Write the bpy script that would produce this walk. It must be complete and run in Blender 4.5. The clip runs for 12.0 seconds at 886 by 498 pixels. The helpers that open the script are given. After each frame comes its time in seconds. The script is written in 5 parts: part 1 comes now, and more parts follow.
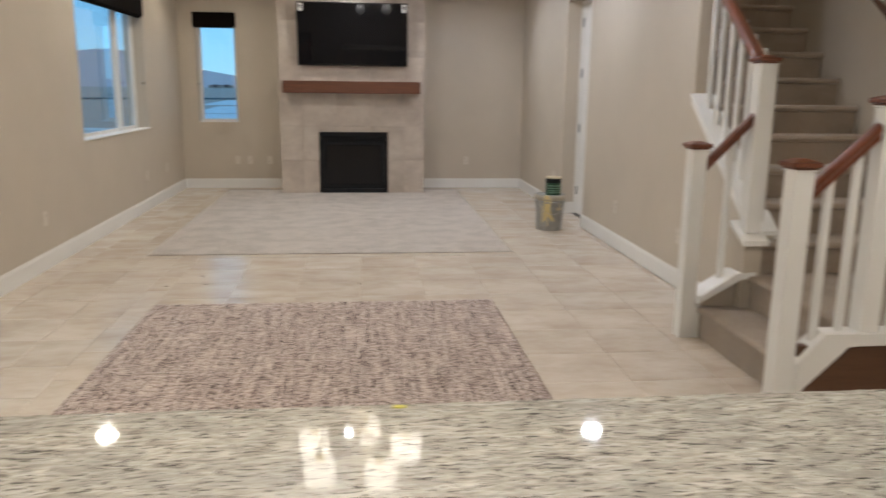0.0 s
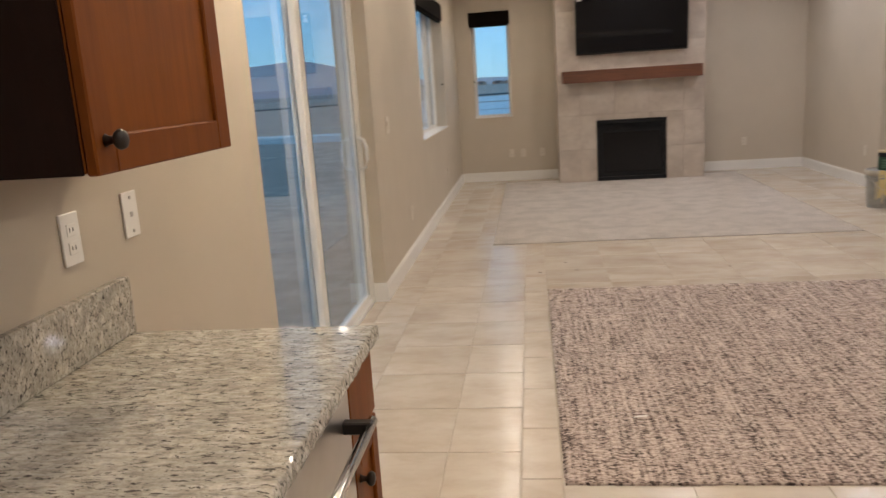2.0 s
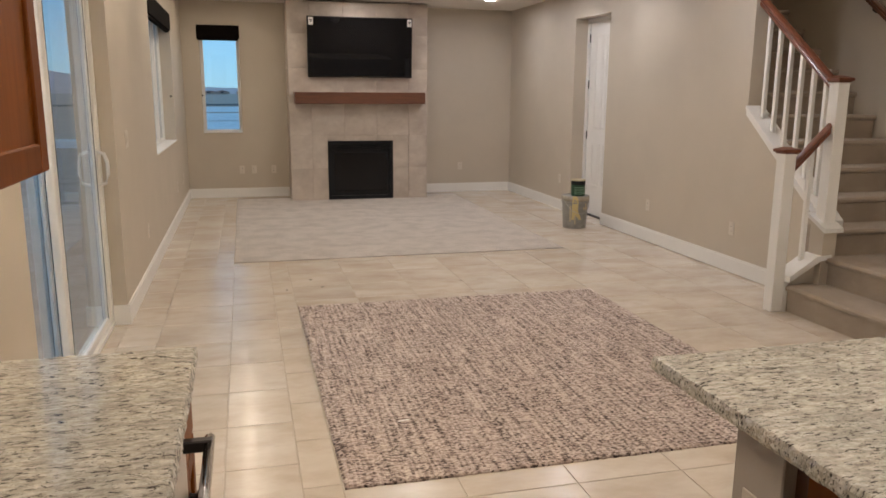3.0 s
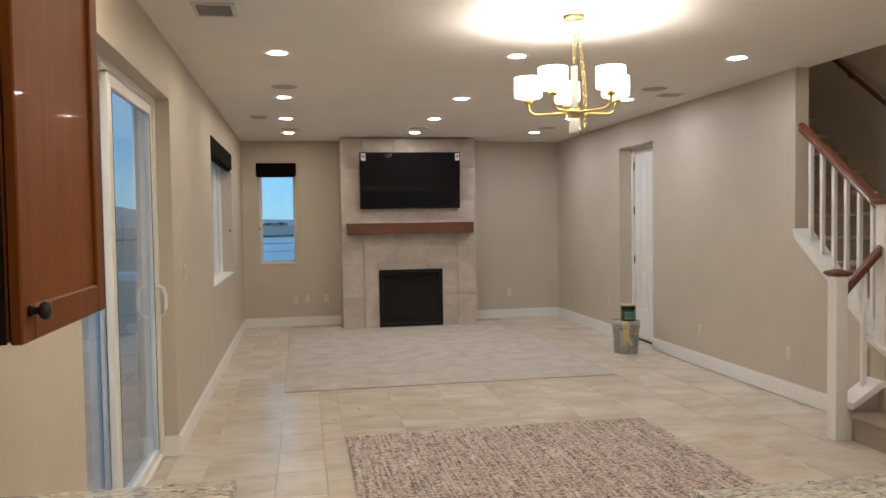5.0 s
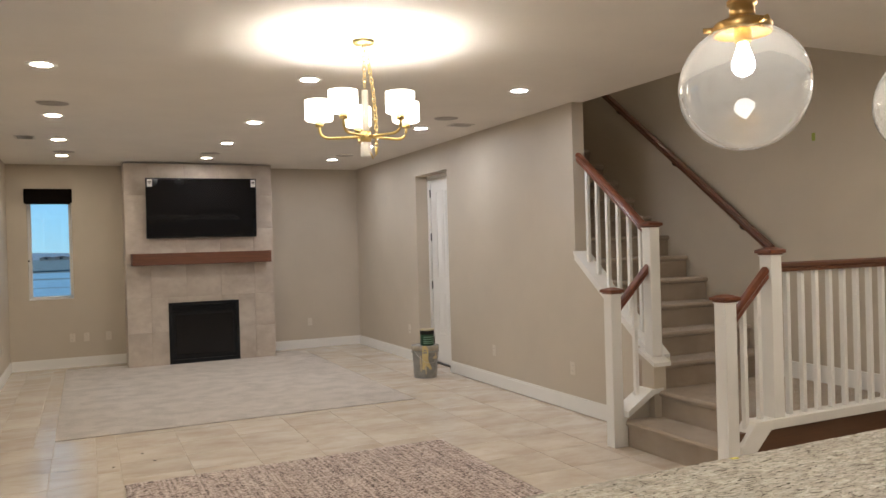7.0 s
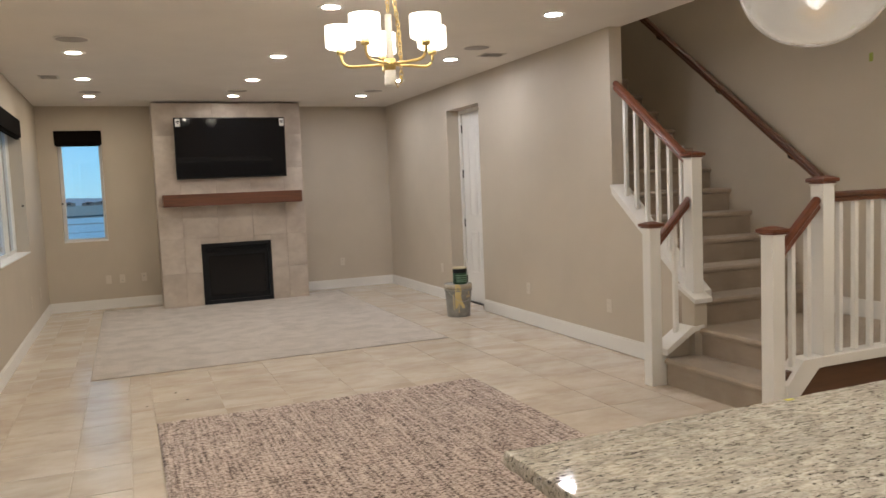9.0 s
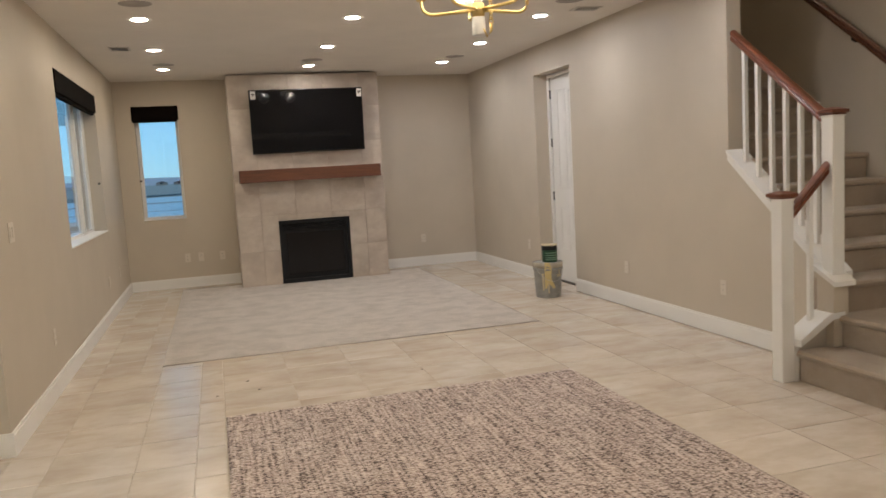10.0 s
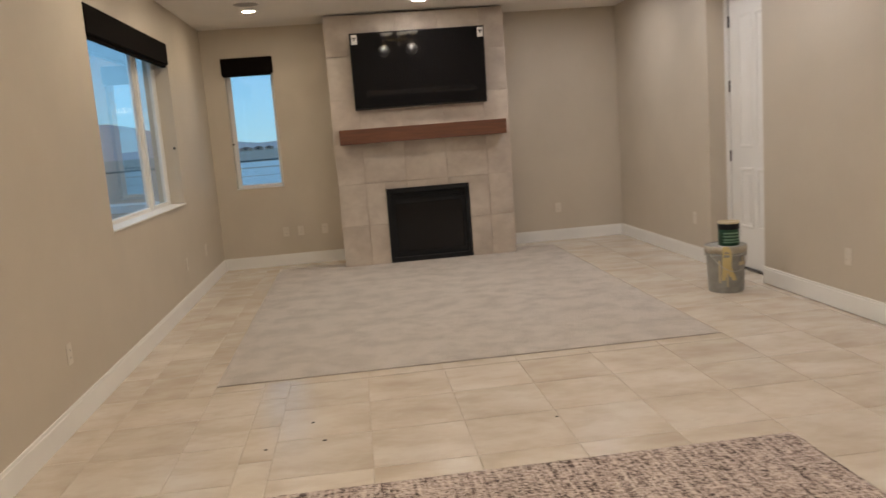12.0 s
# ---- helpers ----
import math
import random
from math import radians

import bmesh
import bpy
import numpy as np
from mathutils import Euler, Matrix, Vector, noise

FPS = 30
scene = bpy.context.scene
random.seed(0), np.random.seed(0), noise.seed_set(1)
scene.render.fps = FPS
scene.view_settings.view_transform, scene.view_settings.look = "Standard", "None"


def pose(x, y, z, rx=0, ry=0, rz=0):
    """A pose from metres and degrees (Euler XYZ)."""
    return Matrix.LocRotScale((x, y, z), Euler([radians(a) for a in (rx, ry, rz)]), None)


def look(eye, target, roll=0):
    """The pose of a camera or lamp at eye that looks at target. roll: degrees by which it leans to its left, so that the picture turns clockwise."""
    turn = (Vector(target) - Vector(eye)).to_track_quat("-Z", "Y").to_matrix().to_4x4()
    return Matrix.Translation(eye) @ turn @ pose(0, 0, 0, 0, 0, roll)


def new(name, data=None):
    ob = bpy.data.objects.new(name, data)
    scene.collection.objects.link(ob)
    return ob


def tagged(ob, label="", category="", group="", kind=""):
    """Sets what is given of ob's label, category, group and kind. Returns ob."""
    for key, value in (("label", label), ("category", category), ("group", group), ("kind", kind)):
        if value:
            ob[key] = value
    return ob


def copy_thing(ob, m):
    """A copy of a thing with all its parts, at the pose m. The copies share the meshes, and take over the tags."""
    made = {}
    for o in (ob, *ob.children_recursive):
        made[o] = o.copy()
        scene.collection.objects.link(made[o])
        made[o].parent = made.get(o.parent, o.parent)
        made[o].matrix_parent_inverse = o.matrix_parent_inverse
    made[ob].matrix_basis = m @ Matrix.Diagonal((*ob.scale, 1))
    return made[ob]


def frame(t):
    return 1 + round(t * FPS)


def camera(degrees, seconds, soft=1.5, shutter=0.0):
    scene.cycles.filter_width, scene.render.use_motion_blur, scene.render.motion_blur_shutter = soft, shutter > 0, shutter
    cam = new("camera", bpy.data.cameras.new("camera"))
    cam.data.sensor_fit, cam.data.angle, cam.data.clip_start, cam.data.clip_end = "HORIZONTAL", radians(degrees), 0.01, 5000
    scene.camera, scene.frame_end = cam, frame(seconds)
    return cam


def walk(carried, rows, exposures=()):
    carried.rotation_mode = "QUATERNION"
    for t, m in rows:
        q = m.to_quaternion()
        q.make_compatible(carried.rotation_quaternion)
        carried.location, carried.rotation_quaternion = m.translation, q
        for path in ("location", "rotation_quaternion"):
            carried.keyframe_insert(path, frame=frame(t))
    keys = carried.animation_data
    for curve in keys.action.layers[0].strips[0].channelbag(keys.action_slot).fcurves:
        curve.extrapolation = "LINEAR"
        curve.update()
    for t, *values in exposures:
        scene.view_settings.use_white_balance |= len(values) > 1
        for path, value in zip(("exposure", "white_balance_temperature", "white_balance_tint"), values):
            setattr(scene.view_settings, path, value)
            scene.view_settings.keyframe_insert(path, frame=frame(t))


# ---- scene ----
cam = camera(60.0, 12.0, shutter=0.3)
PATH = [
    (0, (0.219, 0.502, 1.448), (0.428, 2.447, 1.035), 0.7),
    (0.5, (-0.161, 0.506, 1.43), (-0.289, 2.459, 1.022), -0.2),
    (1, (-0.575, 0.365, 1.459), (-0.848, 2.305, 1.056), -1.8),
    (1.5, (-0.964, 0.389, 1.435), (-1.333, 2.311, 1.024), -4.1),
    (2, (-1.229, 0.366, 1.454), (-1.47, 2.307, 1.034), -3.7),
    (2.5, (-1.46, 0.266, 1.494), (-1.121, 2.188, 1.056), -0.4),
    (2.7, (-1.476, 0.233, 1.506), (-0.979, 2.121, 1.072), 0.5),
    (4.5, (-1.449, 0.135, 1.537), (-1.11, 2.103, 1.428), -0.6),
    (5, (-1.439, 0.132, 1.541), (-1.075, 2.097, 1.465), -0.9),
    (5.5, (-1.416, 0.143, 1.535), (-0.972, 2.093, 1.499), -1.1),
    (6, (-1.409, 0.159, 1.537), (-0.746, 2.046, 1.528), -1.1),
    (6.5, (-1.371, 0.175, 1.521), (-0.586, 2.015, 1.509), -1.0),
    (7, (-1.355, 0.181, 1.506), (-0.508, 1.993, 1.497), -1.6),
    (9, (-1.251, 0.341, 1.465), (-0.495, 2.185, 1.304), -2.4),
    (9.5, (-1.265, 0.62, 1.465), (-0.642, 2.513, 1.297), -2.8),
    (10, (-1.108, 0.918, 1.431), (-0.552, 2.827, 1.215), -3.3),
    (10.5, (-1.027, 1.315, 1.448), (-0.618, 3.256, 1.196), -3.3),
    (11, (-0.947, 1.746, 1.474), (-0.536, 3.687, 1.218), -2.4),
    (11.5, (-0.753, 2.137, 1.453), (-0.376, 4.08, 1.169), -3.1),
    (12, (-0.674, 2.595, 1.409), (-0.464, 4.561, 1.109), -4.4),
]
EXPOSURES = [(0, 0.12, 6000, 9), (0.5, 0.0, 5900, 9), (1.5, -0.02, 6250, 14), (2.5, 0.01, 6600, 14), (4.5, -0.01, 6350, 11), (7, 0.03, 6400, 10), (9, 0.03, 6450, 10), (10.5, 0.0, 6650, 11), (12, -0.06, 6850, 12)]
walk(cam, [(t, look(eye, target, roll)) for t, eye, target, roll in PATH], EXPOSURES)

SKY = 0.15
# ---- camera rows above; world and large lights ----
world = bpy.data.worlds.new("dusk")
scene.world = world
world.use_nodes = True
_wn = world.node_tree.nodes
_sky = _wn.new("ShaderNodeTexSky")
_sky.sky_type, _sky.sun_disc = "NISHITA", False
_sky.sun_elevation, _sky.sun_rotation = radians(50.0), radians(120)
_sky.air_density, _sky.dust_density, _sky.ozone_density = 1.0, 0.0, 6.0
_tone = _wn.new("ShaderNodeMix")
_tone.data_type, _tone.blend_type = "RGBA", "MULTIPLY"
_tone.inputs[0].default_value = 1.0
_tone.inputs[7].default_value = (0.62, 0.95, 1.35, 1)
_haze = _wn.new("ShaderNodeMix")
_haze.data_type = "RGBA"
_haze.inputs[0].default_value = 0.7
_haze.inputs[7].default_value = (1.75, 4.0, 5.5, 1)
world.node_tree.links.new(_sky.outputs[0], _tone.inputs[6])
world.node_tree.links.new(_tone.outputs[2], _haze.inputs[6])
world.node_tree.links.new(_haze.outputs[2], _wn["Background"].inputs[0])
_wn["Background"].inputs[1].default_value = SKY

CEIL = 2.735
LEFT, RIGHT, BACK, NEAR = -2.27, 2.555, 11.71, -2.4
STAIR_X = 3.70
CAN_L, BULB_L, GLOBE_L = 245.0, 360.0, 420.0
WARM = (1.0, 0.89, 0.72)
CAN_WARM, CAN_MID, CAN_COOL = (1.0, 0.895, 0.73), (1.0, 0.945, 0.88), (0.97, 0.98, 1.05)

# ---- materials ----
def mat(name):
    m = bpy.data.materials.new(name)
    m.use_nodes = True
    n, l = m.node_tree.nodes, m.node_tree.links
    return m, n, l, n["Principled BSDF"]


def coords(n, l, scale=(1, 1, 1), kind="Object", rot=(0, 0, 0)):
    tc, mp = n.new("ShaderNodeTexCoord"), n.new("ShaderNodeMapping")
    mp.inputs["Scale"].default_value = scale
    mp.inputs["Rotation"].default_value = rot
    l.new(tc.outputs[kind], mp.inputs[0])
    return mp.outputs[0]


def noise_tex(n, l, vec, scale, detail=4, rough=0.55, distort=0.0):
    t = n.new("ShaderNodeTexNoise")
    t.inputs["Scale"].default_value, t.inputs["Detail"].default_value = scale, detail
    t.inputs["Roughness"].default_value, t.inputs["Distortion"].default_value = rough, distort
    l.new(vec, t.inputs["Vector"])
    return t.outputs["Fac"]


def ramp(n, l, fac, stops):
    r = n.new("ShaderNodeValToRGB")
    while len(r.color_ramp.elements) < len(stops):
        r.color_ramp.elements.new(0.5)
    for e, (p, c) in zip(r.color_ramp.elements, stops):
        e.position, e.color = p, (*c, 1)
    l.new(fac, r.inputs[0])
    return r.outputs[0]


def blend(n, l, fac, a, b, mode="MIX"):
    m = n.new("ShaderNodeMix")
    m.data_type, m.blend_type = "RGBA", mode
    for sock, v in ((m.inputs[0], fac), (m.inputs[6], a), (m.inputs[7], b)):
        if isinstance(v, (int, float)):
            sock.default_value = v
        elif isinstance(v, tuple):
            sock.default_value = (*v, 1)
        else:
            l.new(v, sock)
    return m.outputs[2]


def bump(n, l, b, height, strength=0.2, dist=0.002):
    t = n.new("ShaderNodeBump")
    t.inputs["Strength"].default_value, t.inputs["Distance"].default_value = strength, dist
    l.new(height, t.inputs["Height"])
    l.new(t.outputs[0], b.inputs["Normal"])


def painted(name, colour, rough=0.6, vary=0.06, relief=0.12, fine=180):
    m, n, l, b = mat(name)
    v = coords(n, l)
    c2 = tuple(x * (1 - vary) for x in colour)
    l.new(ramp(n, l, noise_tex(n, l, v, 2.2, 5), [(0.35, c2), (0.65, colour)]), b.inputs["Base Color"])
    b.inputs["Roughness"].default_value = rough
    bump(n, l, b, noise_tex(n, l, v, fine, 3), relief)
    return m


def wood(name, dark, light, along="x", rough=0.35, scale=1.0):
    m, n, l, b = mat(name)
    s = {"x": (1.2, 14, 14), "y": (14, 1.2, 14), "z": (14, 14, 1.2)}[along]
    v = coords(n, l, tuple(q * scale for q in s))
    big = coords(n, l, (1, 1, 1))
    g = ramp(n, l, noise_tex(n, l, v, 3.0, 6, 0.6, 0.6), [(0.3, dark), (0.62, light)])
    mid = tuple((p + q) / 2 for p, q in zip(dark, light))
    l.new(blend(n, l, noise_tex(n, l, big, 5, 4), g, mid), b.inputs["Base Color"])
    b.inputs["Roughness"].default_value = rough
    b.inputs["Coat Weight"].default_value = 0.05
    bump(n, l, b, noise_tex(n, l, v, 9, 5), 0.08)
    return m


def plain(name, colour, rough=0.5, metal=0.0, vary=0.08):
    m, n, l, b = mat(name)
    v = coords(n, l)
    c2 = tuple(x * (1 - vary) for x in colour)
    l.new(ramp(n, l, noise_tex(n, l, v, 14, 4), [(0.3, c2), (0.7, colour)]), b.inputs["Base Color"])
    b.inputs["Roughness"].default_value, b.inputs["Metallic"].default_value = rough, metal
    return m


def glow(name, colour, strength, base=(0.8, 0.8, 0.8)):
    m, n, l, b = mat(name)
    b.inputs["Base Color"].default_value = (*base, 1)
    b.inputs["Emission Color"].default_value = (*colour, 1)
    b.inputs["Emission Strength"].default_value = strength
    return m


def glass_pane(name, tint=(1, 1, 1), rough=0.0, ior=1.45):
    m, n, l, b = mat(name)
    b.inputs["Base Color"].default_value = (*tint, 1)
    b.inputs["Transmission Weight"].default_value = 1.0
    b.inputs["Roughness"].default_value, b.inputs["IOR"].default_value = rough, ior
    return m


def tile_mat(name, a, b_, c, rough=0.3, bumpy=0.1, soft=1.0):
    m, n, l, b = mat(name)
    v = coords(n, l)
    oi, ad = n.new("ShaderNodeObjectInfo"), n.new("ShaderNodeVectorMath")
    ad.operation = "MULTIPLY_ADD"
    l.new(oi.outputs["Random"], ad.inputs[0]); ad.inputs[1].default_value = (13, 7, 5); l.new(v, ad.inputs[2])
    geo, ad2 = n.new("ShaderNodeNewGeometry"), n.new("ShaderNodeVectorMath")
    ad2.operation = "MULTIPLY_ADD"
    l.new(geo.outputs["Random Per Island"], ad2.inputs[0]); ad2.inputs[1].default_value = (9, 11, 5); l.new(ad.outputs[0], ad2.inputs[2])
    st = n.new("ShaderNodeVectorMath"); st.operation = "MULTIPLY"
    l.new(ad2.outputs[0], st.inputs[0]); st.inputs[1].default_value = (1, 1.7, 1.3)
    big = noise_tex(n, l, st.outputs[0], 2.2 * soft, 5, 0.55, 0.15)
    vein = noise_tex(n, l, st.outputs[0], 6.0 * soft, 6, 0.6, 0.2)
    c0 = ramp(n, l, big, [(0.31, a), (0.5, b_), (0.70, c)])
    c1 = blend(n, l, ramp(n, l, vein, [(0.46, (0, 0, 0)), (0.70, (0.5, 0.5, 0.5))]), c0, a)
    tone = n.new("ShaderNodeMapRange")
    l.new(oi.outputs["Random"], tone.inputs[0])
    tone.inputs[3].default_value, tone.inputs[4].default_value = 0.95, 1.02
    c2 = n.new("ShaderNodeVectorMath"); c2.operation = "SCALE"
    l.new(c1, c2.inputs[0]); l.new(tone.outputs[0], c2.inputs["Scale"])
    l.new(c2.outputs[0], b.inputs["Base Color"])
    rr = n.new("ShaderNodeMapRange")
    l.new(vein, rr.inputs[0]); rr.inputs[3].default_value, rr.inputs[4].default_value = rough, rough + 0.06
    l.new(rr.outputs[0], b.inputs["Roughness"])
    return m


def granite_mat():
    m, n, l, b = mat("granite")
    v = coords(n, l, (1, 1, 1))
    vs = coords(n, l, (14, 46, 30), rot=(0, 0, 0.12))
    cloud = noise_tex(n, l, coords(n, l, (3, 6, 6)), 2.2, 5, 0.6, 0.6)
    base = ramp(n, l, noise_tex(n, l, vs, 1.6, 6, 0.65, 0.5), [(0.30, (0.32, 0.29, 0.25)), (0.46, (0.52, 0.475, 0.395)), (0.62, (0.70, 0.66, 0.585))])
    base = blend(n, l, ramp(n, l, cloud, [(0.42, (0, 0, 0)), (0.66, (0.55, 0.55, 0.55))]), base, (0.36, 0.34, 0.30))
    speck = ramp(n, l, noise_tex(n, l, vs, 3.4, 7, 0.66, 0.4), [(0.565, (0, 0, 0)), (0.60, (1, 1, 1))])
    grey = ramp(n, l, noise_tex(n, l, vs, 2.2, 7, 0.7, 0.9), [(0.54, (0, 0, 0)), (0.68, (0.75, 0.75, 0.75))])
    c = blend(n, l, grey, base, (0.22, 0.205, 0.185))
    c = blend(n, l, speck, c, (0.075, 0.066, 0.058))
    fine = ramp(n, l, noise_tex(n, l, v, 130, 3), [(0.4, (0.82, 0.82, 0.82)), (0.6, (1, 1, 1))])
    l.new(blend(n, l, 1.0, c, fine, "MULTIPLY"), b.inputs["Base Color"])
    b.inputs["Roughness"].default_value = 0.045
    return m


def carpet_mat(name, a, b_, relief=0.9, scale=260, patch=2.4):
    m, n, l, b = mat(name)
    v = coords(n, l)
    f = noise_tex(n, l, v, scale, 3, 0.7)
    p = noise_tex(n, l, coords(n, l, (1, 1.1, 1)), patch, 4, 0.6, 0.0)
    c = ramp(n, l, f, [(0.3, a), (0.7, b_)])
    l.new(blend(n, l, 1.0, c, ramp(n, l, p, [(0.38, (0.80, 0.795, 0.785)), (0.58, (1, 1, 1))]), "MULTIPLY"), b.inputs["Base Color"])
    b.inputs["Roughness"].default_value = 0.95
    b.inputs["Sheen Weight"].default_value = 0.25
    bump(n, l, b, f, relief, 0.006)
    return m


def woven_mat():
    """Short weft stitches in staggered rows, clustered into broken dark and light columns."""
    m, n, l, b = mat("woven_wool")
    def math_node(op, a, c):
        q = n.new("ShaderNodeMath")
        q.operation = op
        for sock, v in zip(q.inputs, (a, c)):
            if isinstance(v, (int, float)):
                sock.default_value = v
            else:
                l.new(v, sock)
        return q.outputs[0]
    v = coords(n, l)
    wob = n.new("ShaderNodeTexNoise")
    wob.inputs["Scale"].default_value, wob.inputs["Detail"].default_value = 38.0, 2
    l.new(v, wob.inputs["Vector"])
    warp = n.new("ShaderNodeVectorMath")
    warp.operation = "MULTIPLY_ADD"
    l.new(wob.outputs["Color"], warp.inputs[0])
    warp.inputs[1].default_value = (0.010, 0.006, 0)
    l.new(v, warp.inputs[2])
    sep = n.new("ShaderNodeSeparateXYZ")
    l.new(warp.outputs[0], sep.inputs[0])
    def stitch(w, h, seed):
        """A random value for each stitch w by h metres."""
        row = math_node("FLOOR", math_node("DIVIDE", sep.outputs[1], h), 0)
        off = n.new("ShaderNodeTexWhiteNoise")
        off.noise_dimensions = "1D"
        l.new(math_node("ADD", row, seed), off.inputs["W"])
        col = math_node("FLOOR", math_node("ADD", math_node("DIVIDE", sep.outputs[0], w), off.outputs["Value"]), 0)
        cell = n.new("ShaderNodeCombineXYZ")
        l.new(col, cell.inputs[0]); l.new(row, cell.inputs[1]); cell.inputs[2].default_value = seed
        wn = n.new("ShaderNodeTexWhiteNoise")
        wn.noise_dimensions = "3D"
        l.new(cell.outputs[0], wn.inputs["Vector"])
        return wn.outputs["Value"]
    fine, long_ = stitch(0.013, 0.0065, 1.0), stitch(0.026, 0.0085, 7.0)
    column = noise_tex(n, l, coords(n, l, (58, 2.6, 1)), 1.0, 2, 0.5)
    bands = noise_tex(n, l, coords(n, l, (3.0, 30, 1)), 1.0, 3, 0.6)
    soft = noise_tex(n, l, v, 3.0, 4)
    tone = math_node("ADD", math_node("MULTIPLY", fine, 0.40), math_node("MULTIPLY", long_, 0.16))
    tone = math_node("ADD", tone, math_node("MULTIPLY", column, 0.62))
    tone = math_node("ADD", tone, math_node("MULTIPLY", bands, 0.22))
    tone = math_node("SUBTRACT", tone, 0.20)
    c = ramp(n, l, tone, [(0.27, (0.060, 0.042, 0.036)), (0.36, (0.21, 0.155, 0.13)), (0.46, (0.40, 0.315, 0.275)), (0.60, (0.55, 0.455, 0.40)), (0.74, (0.68, 0.59, 0.525))])
    l.new(blend(n, l, 1.0, c, ramp(n, l, soft, [(0.35, (0.92, 0.90, 0.90)), (0.65, (1, 1, 1))]), "MULTIPLY"), b.inputs["Base Color"])
    b.inputs["Roughness"].default_value = 0.95
    bump(n, l, b, tone, 0.7, 0.006)
    return m


M_WALL = painted("greige_wall", (0.54, 0.472, 0.38), 0.55, 0.05, 0.10, 120)
M_CEIL = painted("ceiling_paint", (0.79, 0.75, 0.695), 0.8, 0.04, 0.10, 120)
M_WHITE = painted("white_trim", (0.80, 0.78, 0.74), 0.35, 0.04, 0.03, 60)
M_PLATE = plain("white_plastic", (0.82, 0.80, 0.76), 0.35, 0, 0.03)
M_ALMOND = plain("off_white_plastic", (0.64, 0.58, 0.495), 0.4, 0, 0.03)
M_VINYL = plain("white_vinyl", (0.78, 0.76, 0.72), 0.3, 0, 0.04)
M_SLOT = plain("slot_dark", (0.05, 0.045, 0.04), 0.6)
M_RAIL = wood("cherry_rail", (0.085, 0.025, 0.012), (0.20, 0.062, 0.028), "x", 0.3)
M_CHERRY = wood("cherry_cabinet", (0.140, 0.038, 0.005), (0.225, 0.065, 0.008), "z", 0.5, 0.8)
M_CHERRYRAIL = wood("cherry_stile", (0.125, 0.033, 0.005), (0.20, 0.056, 0.008), "z", 0.5, 0.8)
M_DARKRAIL = wood("dark_rail", (0.06, 0.022, 0.011), (0.14, 0.05, 0.023), "x", 0.3)
# near-black colour holds the shade of the cabinet's unlit side
M_SHADED_END = wood("shaded_end_panel", (0.010, 0.003, 0.0016), (0.018, 0.0055, 0.003), "z", 0.6)
M_MANTEL = wood("mantel_wood", (0.065, 0.020, 0.008), (0.165, 0.055, 0.021), "x", 0.42)
M_PANEL = wood("brown_panel", (0.075, 0.030, 0.013), (0.12, 0.052, 0.022), "x", 0.4)
M_SHADEFAB = plain("dark_blind", (0.007, 0.005, 0.004), 0.8)
M_GRANITE = granite_mat()
M_CARPET = carpet_mat("living_carpet", (0.43, 0.375, 0.325), (0.62, 0.55, 0.485), 0.9, 260, 4.5)
M_STAIRCARPET = carpet_mat("stair_carpet", (0.30, 0.23, 0.165), (0.50, 0.405, 0.315))
M_RUG = woven_mat()
M_TILE = tile_mat("floor_tile", (0.50, 0.41, 0.32), (0.60, 0.52, 0.43), (0.66, 0.595, 0.515), 0.19, 0.03)
M_GROUT = painted("grout", (0.49, 0.42, 0.335), 0.9, 0.1, 0.2, 90)
M_STONE = tile_mat("hearth_tile", (0.40, 0.33, 0.27), (0.51, 0.435, 0.36), (0.60, 0.53, 0.45), 0.45, 0.1, 1.15)
M_BLACK = plain("black_metal", (0.012, 0.012, 0.013), 0.45)
M_FIREGLASS = plain("firebox_glass", (0.010, 0.009, 0.009), 0.12)
M_SCREEN = plain("tv_screen", (0.006, 0.006, 0.007), 0.03)
M_BEZEL = plain("tv_bezel", (0.012, 0.012, 0.012), 0.3)
M_PALEBRASS = plain("pale_brass", (0.80, 0.62, 0.27), 0.28, 1.0)
M_STEEL = plain("brushed_steel", (0.55, 0.53, 0.50), 0.32, 1.0)
M_CHROME = plain("chrome", (0.75, 0.74, 0.72), 0.12, 1.0)
M_BRONZE = plain("dark_bronze", (0.035, 0.028, 0.024), 0.4, 0.6)
M_BRASS = plain("brass", (0.66, 0.44, 0.17), 0.34, 1.0, 0.2)
for _m, _s in ((M_SCREEN, 0.4), (M_CHERRY, 0.10), (M_CHERRYRAIL, 0.10), (M_SHADED_END, 0.15), (M_SHADEFAB, 0.03), (M_FIREGLASS, 0.25), (M_BLACK, 0.2), (M_BEZEL, 0.2)):
    _m.node_tree.nodes["Principled BSDF"].inputs["Specular IOR Level"].default_value = _s
M_GLASS = glass_pane("window_glass", (0.93, 0.96, 0.98))
M_GLOBE = glass_pane("globe_glass", (0.98, 0.98, 0.97), 0.0, 1.48)
M_GLOBE.node_tree.nodes["Principled BSDF"].inputs["Transmission Weight"].default_value = 0.991
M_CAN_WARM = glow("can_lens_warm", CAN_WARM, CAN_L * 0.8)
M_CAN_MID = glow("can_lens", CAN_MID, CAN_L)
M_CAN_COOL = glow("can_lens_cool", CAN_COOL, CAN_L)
# lens of the added, unseen cans that brighten stairs and landing
M_CAN_ADDED_STAIRS = glow("can_lens_added_stairs", (1.0, 0.92, 0.80), CAN_L * 1.5)
# lens of an added, unseen can that warms the kitchen wall
M_CAN_ADDED_KITCHEN = glow("can_lens_added_kitchen", (1.0, 0.85, 0.62), CAN_L * 3.2)
